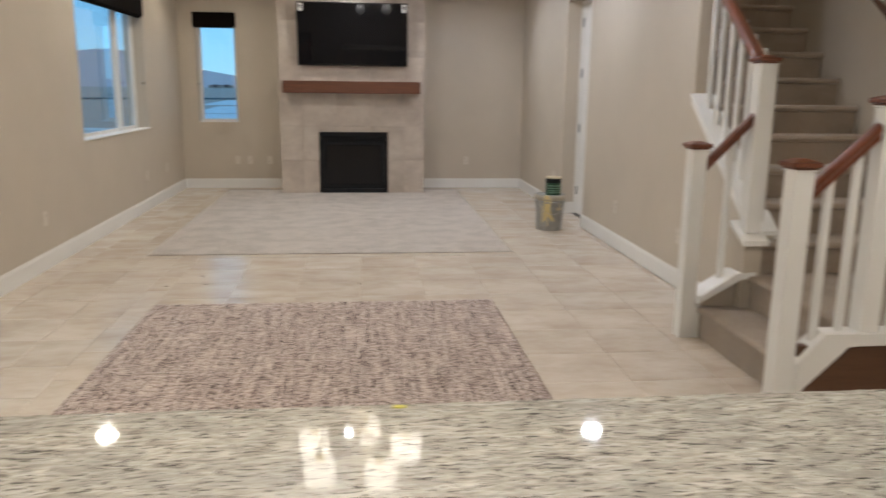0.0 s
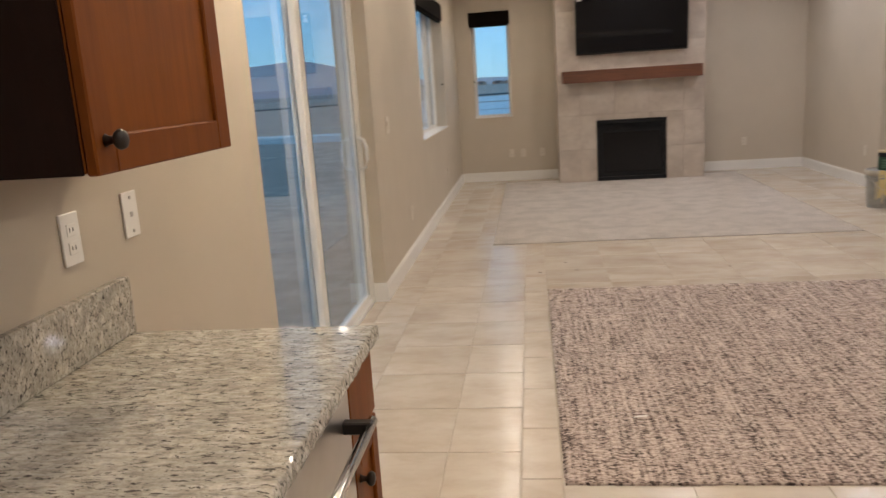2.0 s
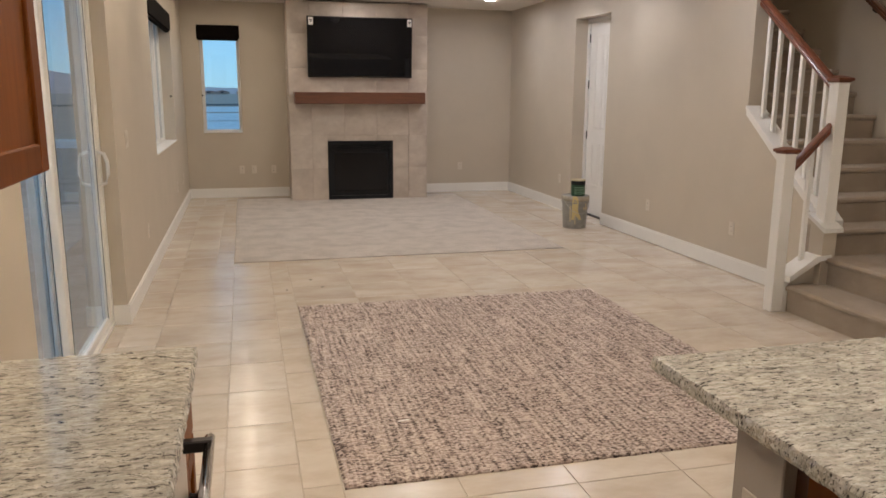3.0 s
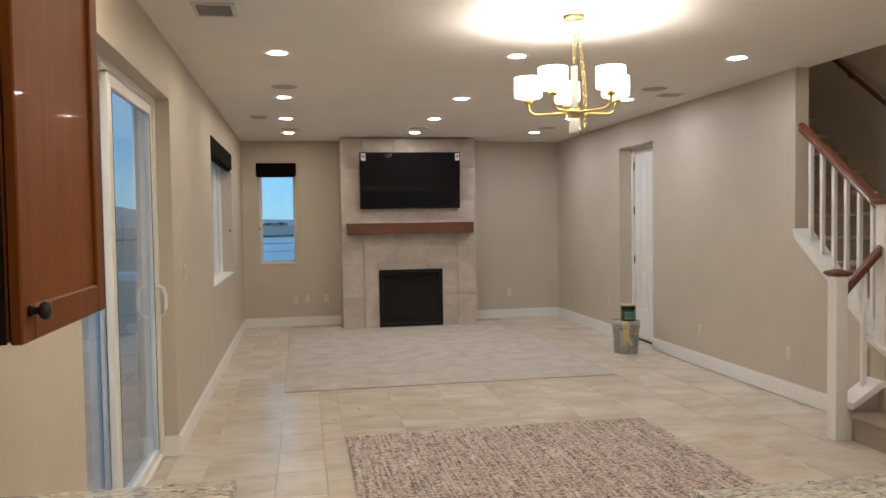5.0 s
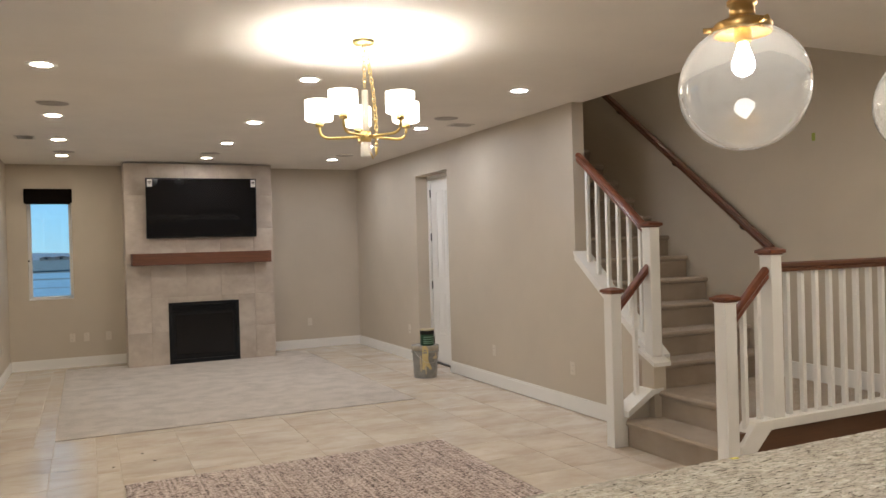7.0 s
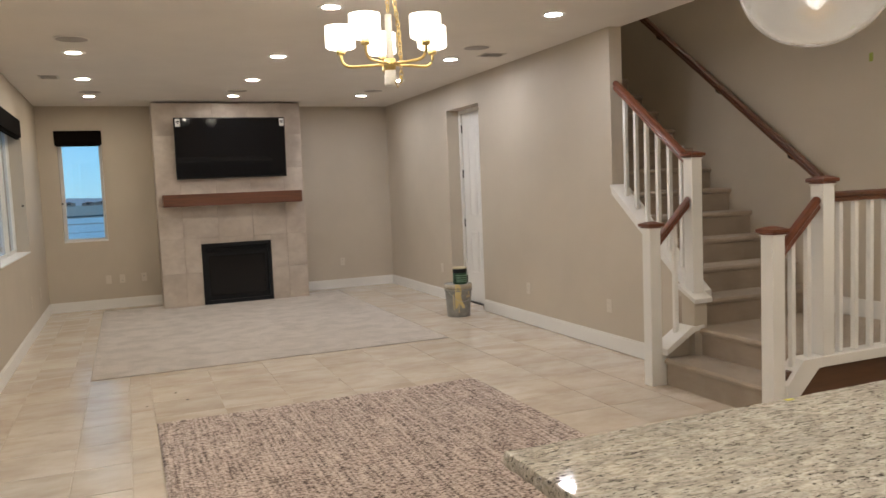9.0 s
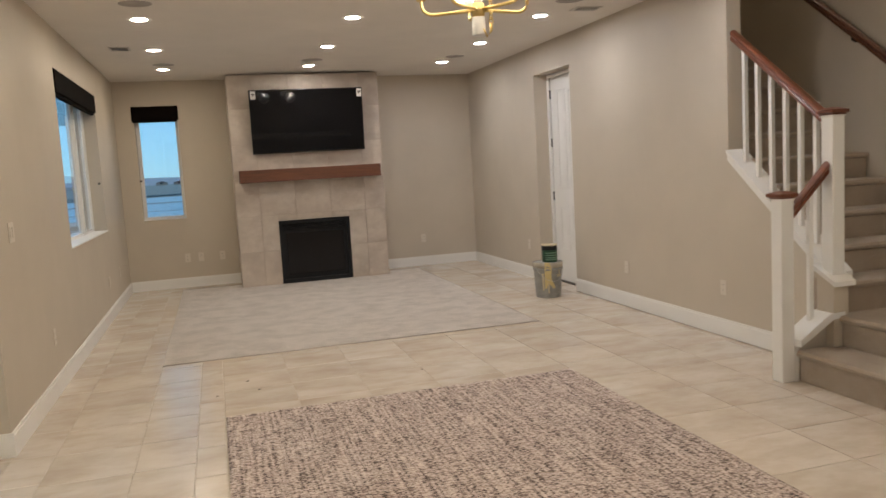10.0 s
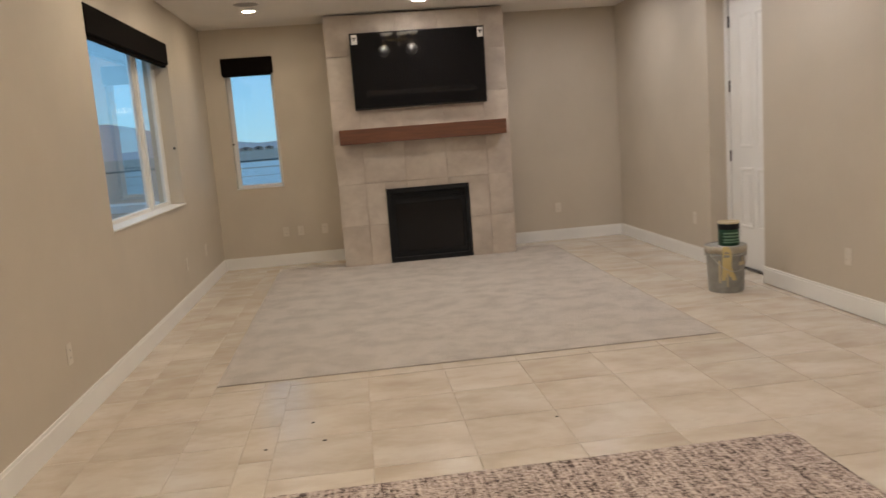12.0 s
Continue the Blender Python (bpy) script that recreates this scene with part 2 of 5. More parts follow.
M_LAMPSHADE = glow("white_glass_shade", (1.0, 0.88, 0.70), 5.0, (0.9, 0.88, 0.84))
M_BULB = glow("frosted_bulb", (1.0, 0.935, 0.85), BULB_L)
M_GLOBEBULB = glow("pendant_bulb", (1.0, 0.93, 0.83), GLOBE_L)
M_GRILLE = plain("grille_paint", (0.42, 0.39, 0.36), 0.7)
M_VENT = plain("vent_paint", (0.62, 0.59, 0.55), 0.5)
M_VENTDARK = plain("vent_shadow", (0.12, 0.11, 0.10), 0.8)
M_BUCKET = plain("grey_bucket", (0.34, 0.335, 0.31), 0.45, 0, 0.3)
M_GREEN = plain("dark_green_label", (0.012, 0.06, 0.025), 0.35, 0, 0.3)
M_CREAM = plain("cream_cloth", (0.62, 0.50, 0.24), 0.8)
M_PRINT = plain("pale_green_print", (0.16, 0.27, 0.18), 0.4)
M_LID = plain("cream_lid", (0.55, 0.46, 0.30), 0.5)
M_TIN = plain("tin", (0.5, 0.5, 0.48), 0.3, 1.0)
M_ISLWALL = painted("island_wall", (0.40, 0.36, 0.32), 0.6, 0.05, 0.1, 120)

# ---- mesh helpers ----
ORIGIN = {}


def box(bm, x0, x1, y0, y1, z0, z1, bev=0.0, seg=1):
    r = bmesh.ops.create_cube(bm, size=1.0)
    for v in r["verts"]:
        v.co = Vector(((x0 + x1) / 2 + v.co.x * (x1 - x0), (y0 + y1) / 2 + v.co.y * (y1 - y0), (z0 + z1) / 2 + v.co.z * (z1 - z0)))
    if bev:
        edges = {e for v in r["verts"] for e in v.link_edges}
        bmesh.ops.bevel(bm, geom=list(edges), offset=bev, segments=seg, profile=0.6, affect="EDGES")
    return bm


def block(x0, x1, y0, y1, z0, z1, bev=0.0, seg=1):
    return box(bmesh.new(), x0, x1, y0, y1, z0, z1, bev, seg)


def prism(points, axis, a, b, bev=0.0):
    """Extrude a polygon, given in the plane across axis, from a to b along axis."""
    bm = bmesh.new()
    put = {"x": lambda p, q, t: (t, p, q), "y": lambda p, q, t: (p, t, q), "z": lambda p, q, t: (p, q, t)}[axis]
    lo = [bm.verts.new(put(p, q, a)) for p, q in points]
    hi = [bm.verts.new(put(p, q, b)) for p, q in points]
    bm.faces.new(lo), bm.faces.new(hi[::-1])
    for i in range(len(points)):
        j = (i + 1) % len(points)
        bm.faces.new((lo[i], hi[i], hi[j], lo[j]))
    bmesh.ops.recalc_face_normals(bm, faces=bm.faces)
    if bev:
        bmesh.ops.bevel(bm, geom=list(bm.edges), offset=bev, segments=2, profile=0.6, affect="EDGES")
    return bm


def lathe(profile, cx, cy, seg=32, bm=None):
    """Turn (radius, z) pairs about an upright axis."""
    bm = bm or bmesh.new()
    rings = []
    for r, z in profile:
        if r < 1e-5:
            rings.append([bm.verts.new((cx, cy, z))])
        else:
            rings.append([bm.verts.new((cx + r * math.cos(2 * math.pi * i / seg), cy + r * math.sin(2 * math.pi * i / seg), z)) for i in range(seg)])
    for a, b in zip(rings, rings[1:]):
        for i in range(seg):
            j = (i + 1) % seg
            f = [a[i % len(a)], a[j % len(a)], b[j % len(b)], b[i % len(b)]]
            f = [v for k, v in enumerate(f) if v not in f[:k]]
            if len(f) > 2:
                bm.faces.new(f)
    bmesh.ops.recalc_face_normals(bm, faces=bm.faces)
    for f in bm.faces:
        f.smooth = True
    return bm


def tube(points, radius, seg=10, bm=None):
    """A round bar through points."""
    bm = bm or bmesh.new()
    pts = [Vector(p) for p in points]
    rings = []
    for i, p in enumerate(pts):
        d = (pts[min(i + 1, len(pts) - 1)] - pts[max(i - 1, 0)]).normalized()
        side = d.cross(Vector((0, 0, 1)) if abs(d.z) < 0.95 else Vector((1, 0, 0))).normalized()
        up = side.cross(d)
        rings.append([bm.verts.new(p + radius * (math.cos(2 * math.pi * k / seg) * side + math.sin(2 * math.pi * k / seg) * up)) for k in range(seg)])
    for a, b in zip(rings, rings[1:]):
        for k in range(seg):
            bm.faces.new((a[k], a[(k + 1) % seg], b[(k + 1) % seg], b[k])).smooth = True
    bm.faces.new(rings[0][::-1]), bm.faces.new(rings[-1])
    return bm


def sweep(section, a, b, bm=None):
    """A moulded bar with the cross section (sideways, upward) from a to b."""
    bm = bm or bmesh.new()
    a, b = Vector(a), Vector(b)
    d = (b - a).normalized()
    side = d.cross(Vector((0, 0, 1))).normalized()
    up = Vector((0, 0, 1))
    ra, rb = [bm.verts.new(a + s * side + u * up) for s, u in section], [bm.verts.new(b + s * side + u * up) for s, u in section]
    for k in range(len(section)):
        j = (k + 1) % len(section)
        bm.faces.new((ra[k], ra[j], rb[j], rb[k]))
    bm.faces.new(ra[::-1]), bm.faces.new(rb)
    bmesh.ops.recalc_face_normals(bm, faces=bm.faces)
    return bm


def thing(name, at, label, category, group="", kind=""):
    e = new(name)
    e.empty_display_size = 0.1
    e.location = at
    ORIGIN[e] = Vector(at)
    return tagged(e, label, category, group, kind)


def part(name, bm, material, parent=None, label=""):
    o = ORIGIN.get(parent, Vector((0, 0, 0)))
    if o.length:
        bmesh.ops.translate(bm, verts=bm.verts, vec=-o)
    me = bpy.data.meshes.new(name)
    bm.to_mesh(me)
    bm.free()
    me.materials.append(material)
    ob = new(name, me)
    if parent:
        ob.parent = parent
    ORIGIN[ob] = o
    return tagged(ob, label) if label else ob


def single(name, bm, material, label, category, group="", kind=""):
    """A thing that is one mesh, with its origin at the middle of its base."""
    c = [v.co for v in bm.verts]
    at = Vector(((min(v.x for v in c) + max(v.x for v in c)) / 2, (min(v.y for v in c) + max(v.y for v in c)) / 2, min(v.z for v in c)))
    bmesh.ops.translate(bm, verts=bm.verts, vec=-at)
    me = bpy.data.meshes.new(name)
    bm.to_mesh(me)
    bm.free()
    me.materials.append(material)
    ob = new(name, me)
    ob.location = at
    ORIGIN[ob] = at
    return tagged(ob, label, category, group, kind)


def fixed(name, bm, material, label, category):
    """A piece of the setting."""
    ob = part(name, bm, material)
    return tagged(ob, label, category, "", "structure")


def holed(name, axis, a, b, u0, u1, z0, z1, holes, material, label):
    """A wall from a to b across axis, from u0 to u1 along, with rectangular holes (u0, u1, z0, z1)."""
    bm = bmesh.new()
    def put(p0, p1, q0, q1):
        if p1 - p0 > 1e-4 and q1 - q0 > 1e-4:
            box(bm, a, b, p0, p1, q0, q1) if axis == "x" else box(bm, p0, p1, a, b, q0, q1)
    last = u0
    for h0, h1, k0, k1 in sorted(holes):
        put(last, h0, z0, z1)
        put(h0, h1, z0, k0)
        put(h0, h1, k1, z1)
        last = h1
    put(last, u1, z0, z1)
    bmesh.ops.remove_doubles(bm, verts=bm.verts, dist=1e-5)
    return fixed(name, bm, material, label, "wall")


def stone_slab(x0, x1, y0, y1, z0, z1, jag=0.003, step=0.014, seed=2):
    """A slab with a chipped, uneven edge all round."""
    rnd = random.Random(seed)
    ring = []
    for (ax, ay), (bx, by) in (((x0, y0), (x1, y0)), ((x1, y0), (x1, y1)), ((x1, y1), (x0, y1)), ((x0, y1), (x0, y0))):
        n_ = max(2, int(math.hypot(bx - ax, by - ay) / step))
        nx, ny = (by - ay) / math.hypot(bx - ax, by - ay), -(bx - ax) / math.hypot(bx - ax, by - ay)
        ring += [(ax + (bx - ax) * k / n_, ay + (by - ay) * k / n_, nx, ny) for k in range(n_)]
    bm = bmesh.new()
    rows_ = []
    for z, inset in ((z0, 0.004), (z0 + (z1 - z0) * 0.3, 0.0), (z0 + (z1 - z0) * 0.7, 0.001), (z1 - 0.0015, 0.005), (z1, 0.009)):
        rows_.append([bm.verts.new((x + nx * (rnd.uniform(-jag, jag) - inset), y + ny * (rnd.uniform(-jag, jag) - inset), z)) for x, y, nx, ny in ring])
    for a, b in zip(rows_, rows_[1:]):
        for k in range(len(ring)):
            j = (k + 1) % len(ring)
            bm.faces.new((a[k], a[j], b[j], b[k]))
    bm.faces.new(rows_[0][::-1])
    bm.faces.new(rows_[-1])
    return bm
# ---- the large structure ----
SLIDE = (3.14, 5.445, 0.0, 2.36)
WIN_L = (7.80, 9.99, 0.925, 2.39)
WIN_B = (-2.035, -1.495, 0.925, 2.40)
DOOR = (8.39, 9.33, 0.0, 2.41)
holed("wall_west", "x", LEFT - 0.23, LEFT, NEAR, BACK + 0.2, 0, CEIL, [SLIDE, WIN_L], M_WALL, "greige painted wall with patio door and window")
holed("wall_north", "y", BACK, BACK + 0.20, LEFT, 4.6, 0, CEIL, [WIN_B], M_WALL, "greige painted end wall with a narrow window")
holed("wall_east", "x", RIGHT, RIGHT + 0.12, 5.80, BACK, 0, CEIL, [DOOR], M_WALL, "greige painted wall with a recessed door opening")
KL = LEFT + 0.032
fixed("wall_kitchen", block(LEFT - 0.001, KL, NEAR, SLIDE[0], 0, CEIL - 0.001), M_WALL, "greige painted kitchen wall beside the patio door", "wall")
fixed("wall_south", block(LEFT, STAIR_X, NEAR - 0.15, NEAR, 0, CEIL), M_WALL, "greige painted kitchen wall", "wall")
fixed("wall_stair", block(STAIR_X, STAIR_X + 0.15, NEAR, 9.2, 0, 5.6), M_WALL, "tall greige painted stairwell wall", "wall")
bm = bmesh.new()
box(bm, LEFT - 0.2, 2.66, NEAR - 0.15, BACK + 0.2, CEIL, CEIL + 0.3)
box(bm, 2.66, STAIR_X, NEAR - 0.15, 3.70, CEIL, CEIL + 0.3)
box(bm, 2.66, 4.75, 8.0, BACK + 0.2, CEIL, CEIL + 0.3)
fixed("ceiling", bm, M_CEIL, "flat off-white painted ceiling with stair opening", "ceiling")
bm = bmesh.new()
box(bm, 2.54, 2.66, 3.58, 9.35, CEIL + 0.3, 5.6)
box(bm, 2.66, STAIR_X, 3.58, 3.70, CEIL + 0.3, 5.6)
box(bm, 2.66, STAIR_X, 9.2, 9.35, CEIL + 0.3, 5.6)
fixed("wall_upper", bm, M_WALL, "greige painted upper stairwell walls", "wall")
fixed("ceiling_upper", block(2.5, 3.9, 3.5, 9.4, 5.6, 5.7), M_CEIL, "upper stairwell ceiling", "ceiling")
bm = bmesh.new()
box(bm, RIGHT + 0.12, 4.6, 8.19, 8.31, 0, CEIL)
box(bm, RIGHT + 0.12, 4.6, 9.42, 9.54, 0, CEIL)
box(bm, 4.6, 4.75, 8.19, BACK + 0.2, 0, CEIL)
fixed("wall_closet", bm, M_WALL, "greige painted walls behind the door", "wall")
# sub-floor with the grout showing between tiles
fixed("floor", block(LEFT - 0.2, 4.75, NEAR - 0.15, BACK + 0.2, -0.15, -0.003), M_GROUT, "beige stone-look tile floor with grout joints", "floor")

# knee wall under the flight's rail, sloped with the stairs
RISE, RUN = 0.193, 0.2433
def capz(y):
    return 0.60 + (y - 4.79) * RISE / RUN
fixed("wall_knee", prism([(4.79, 0), (5.80, 0), (5.80, capz(5.80)), (4.79, capz(4.79))], "x", RIGHT, RIGHT + 0.12), M_WALL, "greige painted sloped knee wall beside stairs", "wall")

fixed("wall_knee_end", prism([(4.655, 0.0), (4.79, 0.0), (4.79, 0.659), (4.655, 0.591)], "x", 2.425, 2.535), M_WALL, "greige painted end of the knee wall", "wall")
fixed("trim", prism([(4.615, 0.572), (4.80, 0.665), (4.80, 0.695), (4.615, 0.602)], "x", 2.395, 2.552), M_WHITE, "white painted sloped trim board under the newel", "trim")

# baseboards
def baseboard(x0, x1, y0, y1):
    bm = block(x0, x1, y0, y1, 0.0, 0.115)
    d = 0.006
    box(bm, x0 + (d if x1 - x0 < 0.05 and x0 > 0 else 0), x1 - (d if x1 - x0 < 0.05 and x0 < 0 else 0),
        y0 + (d if y1 - y0 < 0.05 else 0), y1, 0.115, 0.132)
    return bm
T = 0.015
for x0, x1, y0, y1 in [(LEFT, LEFT + T, 5.445, BACK), (KL, KL + T, 2.10, 3.14), (LEFT + T, -0.863, BACK - T, BACK), (1.079, RIGHT - T, BACK - T, BACK),
                       (RIGHT - T, RIGHT, 9.33, BACK), (RIGHT, RIGHT + 0.17, 9.33 - T, 9.33), (LEFT - 0.087, LEFT + T, 5.445 - T, 5.445)]:
    fixed("baseboard", baseboard(x0, x1, y0, y1), M_WHITE, "white painted wooden baseboard", "baseboard")

bm = baseboard(RIGHT - T, RIGHT, 4.80, 8.39)
bmesh.ops.translate(bm, verts=bm.verts, vec=(0, 0, 0.007))
fixed("baseboard", bm, M_WHITE, "white painted baseboard with a dark gap above the tile", "baseboard")

# ---- fireplace ----
FX0, FX1, FY = -0.863, 1.079, 11.105
BX0, BX1, BZ = -0.348, 0.581, 0.833
fire = thing("fireplace", (0.108, FY, 0), "tall beige stone-tile fireplace surround with black gas insert", "fireplace")
bm = bmesh.new()
box(bm, FX0 + 0.012, BX0, FY + 0.012, BACK, 0, 2.715)
box(bm, BX1, FX1 - 0.012, FY + 0.012, BACK, 0, 2.715)
box(bm, BX0, BX1, FY + 0.012, BACK, BZ, 2.715)
part("core", bm, M_GROUT, fire)
cols = [FX0, -0.563, -0.106, 0.351, 0.808, FX1]
rows = [0.0, 0.452, 0.912, 1.370, 1.828, 2.285, 2.718]
G = 0.0022
for i in range(5):
    for j in range(6):
        x0, x1, z0, z1 = cols[i] + G, cols[i + 1] - G, rows[j] + G, rows[j + 1] - G
        if i == 0: x0 = FX0
        if i == 4: x1 = FX1
        pieces = [(x0, x1)]
        if z0 < BZ - 0.02:
            pieces = [(a, b) for a, b in ((x0, min(x1, BX0)), (max(x0, BX1), x1)) if b - a > 0.02]
        for a, b in pieces:
            part("tile", block(a, b, FY, FY + 0.0115, z0, z1, 0.0015), M_STONE, fire)
        if z0 < BZ < z1 and not (x1 < BX0 or x0 > BX1):
            a, b = max(x0, BX0), min(x1, BX1)
            if b - a > 0.02:
                part("tile", block(a + G, b - G, FY, FY + 0.0115, BZ + 0.002, z1, 0.0015), M_STONE, fire)
for j in range(6):
    for s, xa in ((0, FX0), (1, FX1 - 0.0115)):
        part("tile", block(xa, xa + 0.0115, FY + 0.0125, FY + 0.30, rows[j] + G, rows[j + 1] - G), M_STONE, fire)
        part("tile", block(xa, xa + 0.0115, FY + 0.304, BACK - 0.002, rows[j] + G, rows[j + 1] - G), M_STONE, fire)
# gas insert
ins = part("firebox", bmesh.new(), M_BLACK, fire, "black metal gas fireplace insert")
bm = bmesh.new()
for b in ((BX0, BX0 + 0.045, 0, BZ), (BX1 - 0.045, BX1, 0, BZ), (BX0 + 0.045, BX1 - 0.045, BZ - 0.05, BZ), (BX0 + 0.045, BX1 - 0.045, 0, 0.06)):
    box(bm, b[0], b[1], FY - 0.012, FY + 0.03, b[2], b[3], 0.003)
part("frame", bm, M_BLACK, ins)
bm = bmesh.new()
for k in range(4):
    z = BZ - 0.062 - k * 0.018
    box(bm, BX0 + 0.045, BX1 - 0.045, FY - 0.004 + 0.003 * k, FY + 0.02, z - 0.012, z, 0.002)
part("louvre", bm, M_BLACK, ins)
part("inner_frame", prism([(BX0 + 0.045, 0.06), (BX1 - 0.045, 0.06), (BX1 - 0.045, 0.70), (BX0 + 0.045, 0.70)], "y", FY + 0.022, FY + 0.03), M_BLACK, ins)
part("glass", block(BX0 + 0.09, BX1 - 0.09, FY + 0.012, FY + 0.021, 0.12, 0.66, 0.002), M_FIREGLASS, ins, "dark glass fire screen")
part("back_box", block(BX0, BX1, FY + 0.031, BACK - 0.05, 0, BZ - 0.002), M_BLACK, ins)
single("mantel", block(-0.797, 1.008, 10.887, FY - 0.001, 1.350, 1.508, 0.006, 2), M_MANTEL, "thick reddish-brown wooden mantel beam on the fireplace", "mantel")

# television
tv = thing("television", (0.12, 11.05, 1.705), "large black wall-mounted flat television above the mantel", "television")
TX0, TX1, TZ0, TZ1 = -0.602, 0.840, 1.706, 2.512
part("body", block(TX0, TX1, 11.035, 11.075, TZ0, TZ1, 0.006, 2), M_BEZEL, tv)
part("screen", block(TX0 + 0.012, TX1 - 0.012, 11.032, 11.036, TZ0 + 0.022, TZ1 - 0.012), M_SCREEN, tv, "glossy black screen")
part("bottom_strip", block(TX0 + 0.01, TX1 - 0.01, 11.030, 11.035, TZ0 + 0.001, TZ0 + 0.012), M_BRONZE, tv)
part("badge", block(0.02, 0.20, 11.027, 11.0295, TZ0 - 0.004, TZ0 + 0.006), M_CHROME, tv, "small silver badge")
part("wall_bracket", block(-0.2, 0.44, 11.075, 11.125, 1.9, 2.3), M_BLACK, tv)
tv.rotation_euler = (radians(4.5), 0, radians(-0.9))
for x in (TX0 + 0.02, TX1 - 0.075):
    tag = part("sticker", block(x, x + 0.062, 11.0295, 11.0315, 2.395, 2.495), M_PLATE, tv, "small white sticker with dark marks")
    part("print", block(x + 0.012, x + 0.05, 11.0285, 11.0292, 2.452, 2.468), M_SLOT, tag)
    part("print", block(x + 0.022, x + 0.042, 11.0285, 11.0292, 2.435, 2.448), M_SLOT, tag)

# ---- windows and patio door ----
def window_unit(name, axis, p, u0, u1, z0, z1, split, label):
    """White vinyl frame and panes in an opening; p is the outer plane."""
    w = thing(name, (p, (u0 + u1) / 2, z0) if axis == "x" else ((u0 + u1) / 2, p, z0), label, "window", "", "structure")
    def bl(a, b, c, d, d0, d1, bev=0.004):
        return block(p + d0, p + d1, a, b, c, d, bev) if axis == "x" else block(a, b, p - d1, p - d0, c, d, bev)
    f = 0.024
    for a, b, c, d in ((u0, u0 + f, z0, z1), (u1 - f, u1, z0, z1), (u0 + f, u1 - f, z0, z0 + f), (u0 + f, u1 - f, z1 - f, z1)):
        part("window_frame", bl(a, b, c, d, 0.0, 0.06), M_VINYL, w)
    edges = [u0 + f, u1 - f] if split is None else [u0 + f, split, u1 - f]
    if split is not None:
        part("mullion", bl(split - 0.034, split + 0.034, z0 + f, z1 - f, 0.01, 0.065), M_VINYL, w)
    for k in range(len(edges) - 1):
        a, b = edges[k] + (0.036 if k else 0), edges[k + 1] - (0.036 if k < len(edges) - 2 else 0)
        s = 0.020
        sash = part("sash", bl(a, a + s, z0 + f, z1 - f, 0.012, 0.05), M_VINYL, w)
        for q in ((b - s, b, z0 + f, z1 - f), (a + s, b - s, z0 + f, z0 + f + s), (a + s, b - s, z1 - f - s, z1 - f)):
            part("rail", bl(*q, 0.012, 0.05), M_VINYL, sash)
        g = part("pane", bl(a + s, b - s, z0 + f + s, z1 - f - s, 0.028, 0.034, 0), M_GLASS, w)
        g.visible_shadow = False
    return w
window_unit("window_1", "x", LEFT - 0.185, WIN_L[0], WIN_L[1], WIN_L[2], WIN_L[3], 9.36, "white vinyl sliding window in a drywall opening")
window_unit("window_2", "y", BACK + 0.185, WIN_B[0], WIN_B[1], WIN_B[2], WIN_B[3], None, "narrow white vinyl window in the end wall")
fixed("window_sill", block(LEFT - 0.125, LEFT + 0.012, 7.80, 9.99, 0.927, 0.94, 0.003), M_WHITE, "white painted window sill", "sill")
fixed("window_sill", block(WIN_B[0], WIN_B[1], BACK - 0.008, BACK + 0.125, 0.927, 0.94, 0.003), M_WHITE, "white painted window sill", "sill")
for args in ((LEFT - 0.065, LEFT + 0.010, 7.803, 9.987, 2.20, 2.388), (-2.062, -1.487, BACK - 0.035, BACK - 0.001, 2.225, 2.41)):
    bl_ = thing("window_blind", ((args[0] + args[1]) / 2, (args[2] + args[3]) / 2, args[4]), "dark brown rolled-up blind with valance above window", "blind", "window blinds")
    part("valance", block(*args, 0.004), M_SHADEFAB, bl_)
    x0, x1, y0, y1, z0, z1 = args
    part("fabric", block(x0 + 0.012, x1 - 0.02, y0 + 0.012, y1 - 0.012, z0 - 0.022, z0 + 0.02, 0.005), M_SHADEFAB, bl_)
for a, b in (((LEFT - 0.03, 9.989, 1.45), (LEFT - 0.03, 9.968, 1.45)), ((WIN_B[0] + 0.001, BACK + 0.03, 1.45), (WIN_B[0] + 0.022, BACK + 0.03, 1.45))):
    single("cord_cleat", tube([a, b], 0.012, 10), M_SLOT, "small black blind cord holder on the window reveal", "cord holder", "cord holders")

door = thing("patio_door", (LEFT - 0.10, 4.3, 0), "white vinyl sliding glass patio door, closed", "patio door", "", "structure")
y0, y1, z1 = SLIDE[0], SLIDE[1], SLIDE[3]
XA, XB = LEFT - 0.196, LEFT - 0.088
for b in ((y0, y0 + 0.055, 0.03, z1), (y1 - 0.055, y1, 0.03, z1), (y0 + 0.055, y1 - 0.055, z1 - 0.045, z1)):
    part("frame", block(XA, XB, *b, 0.003), M_VINYL, door)
part("track", block(XA, XB + 0.004, y0, y1, -0.002, 0.03, 0.003), M_VINYL, door)
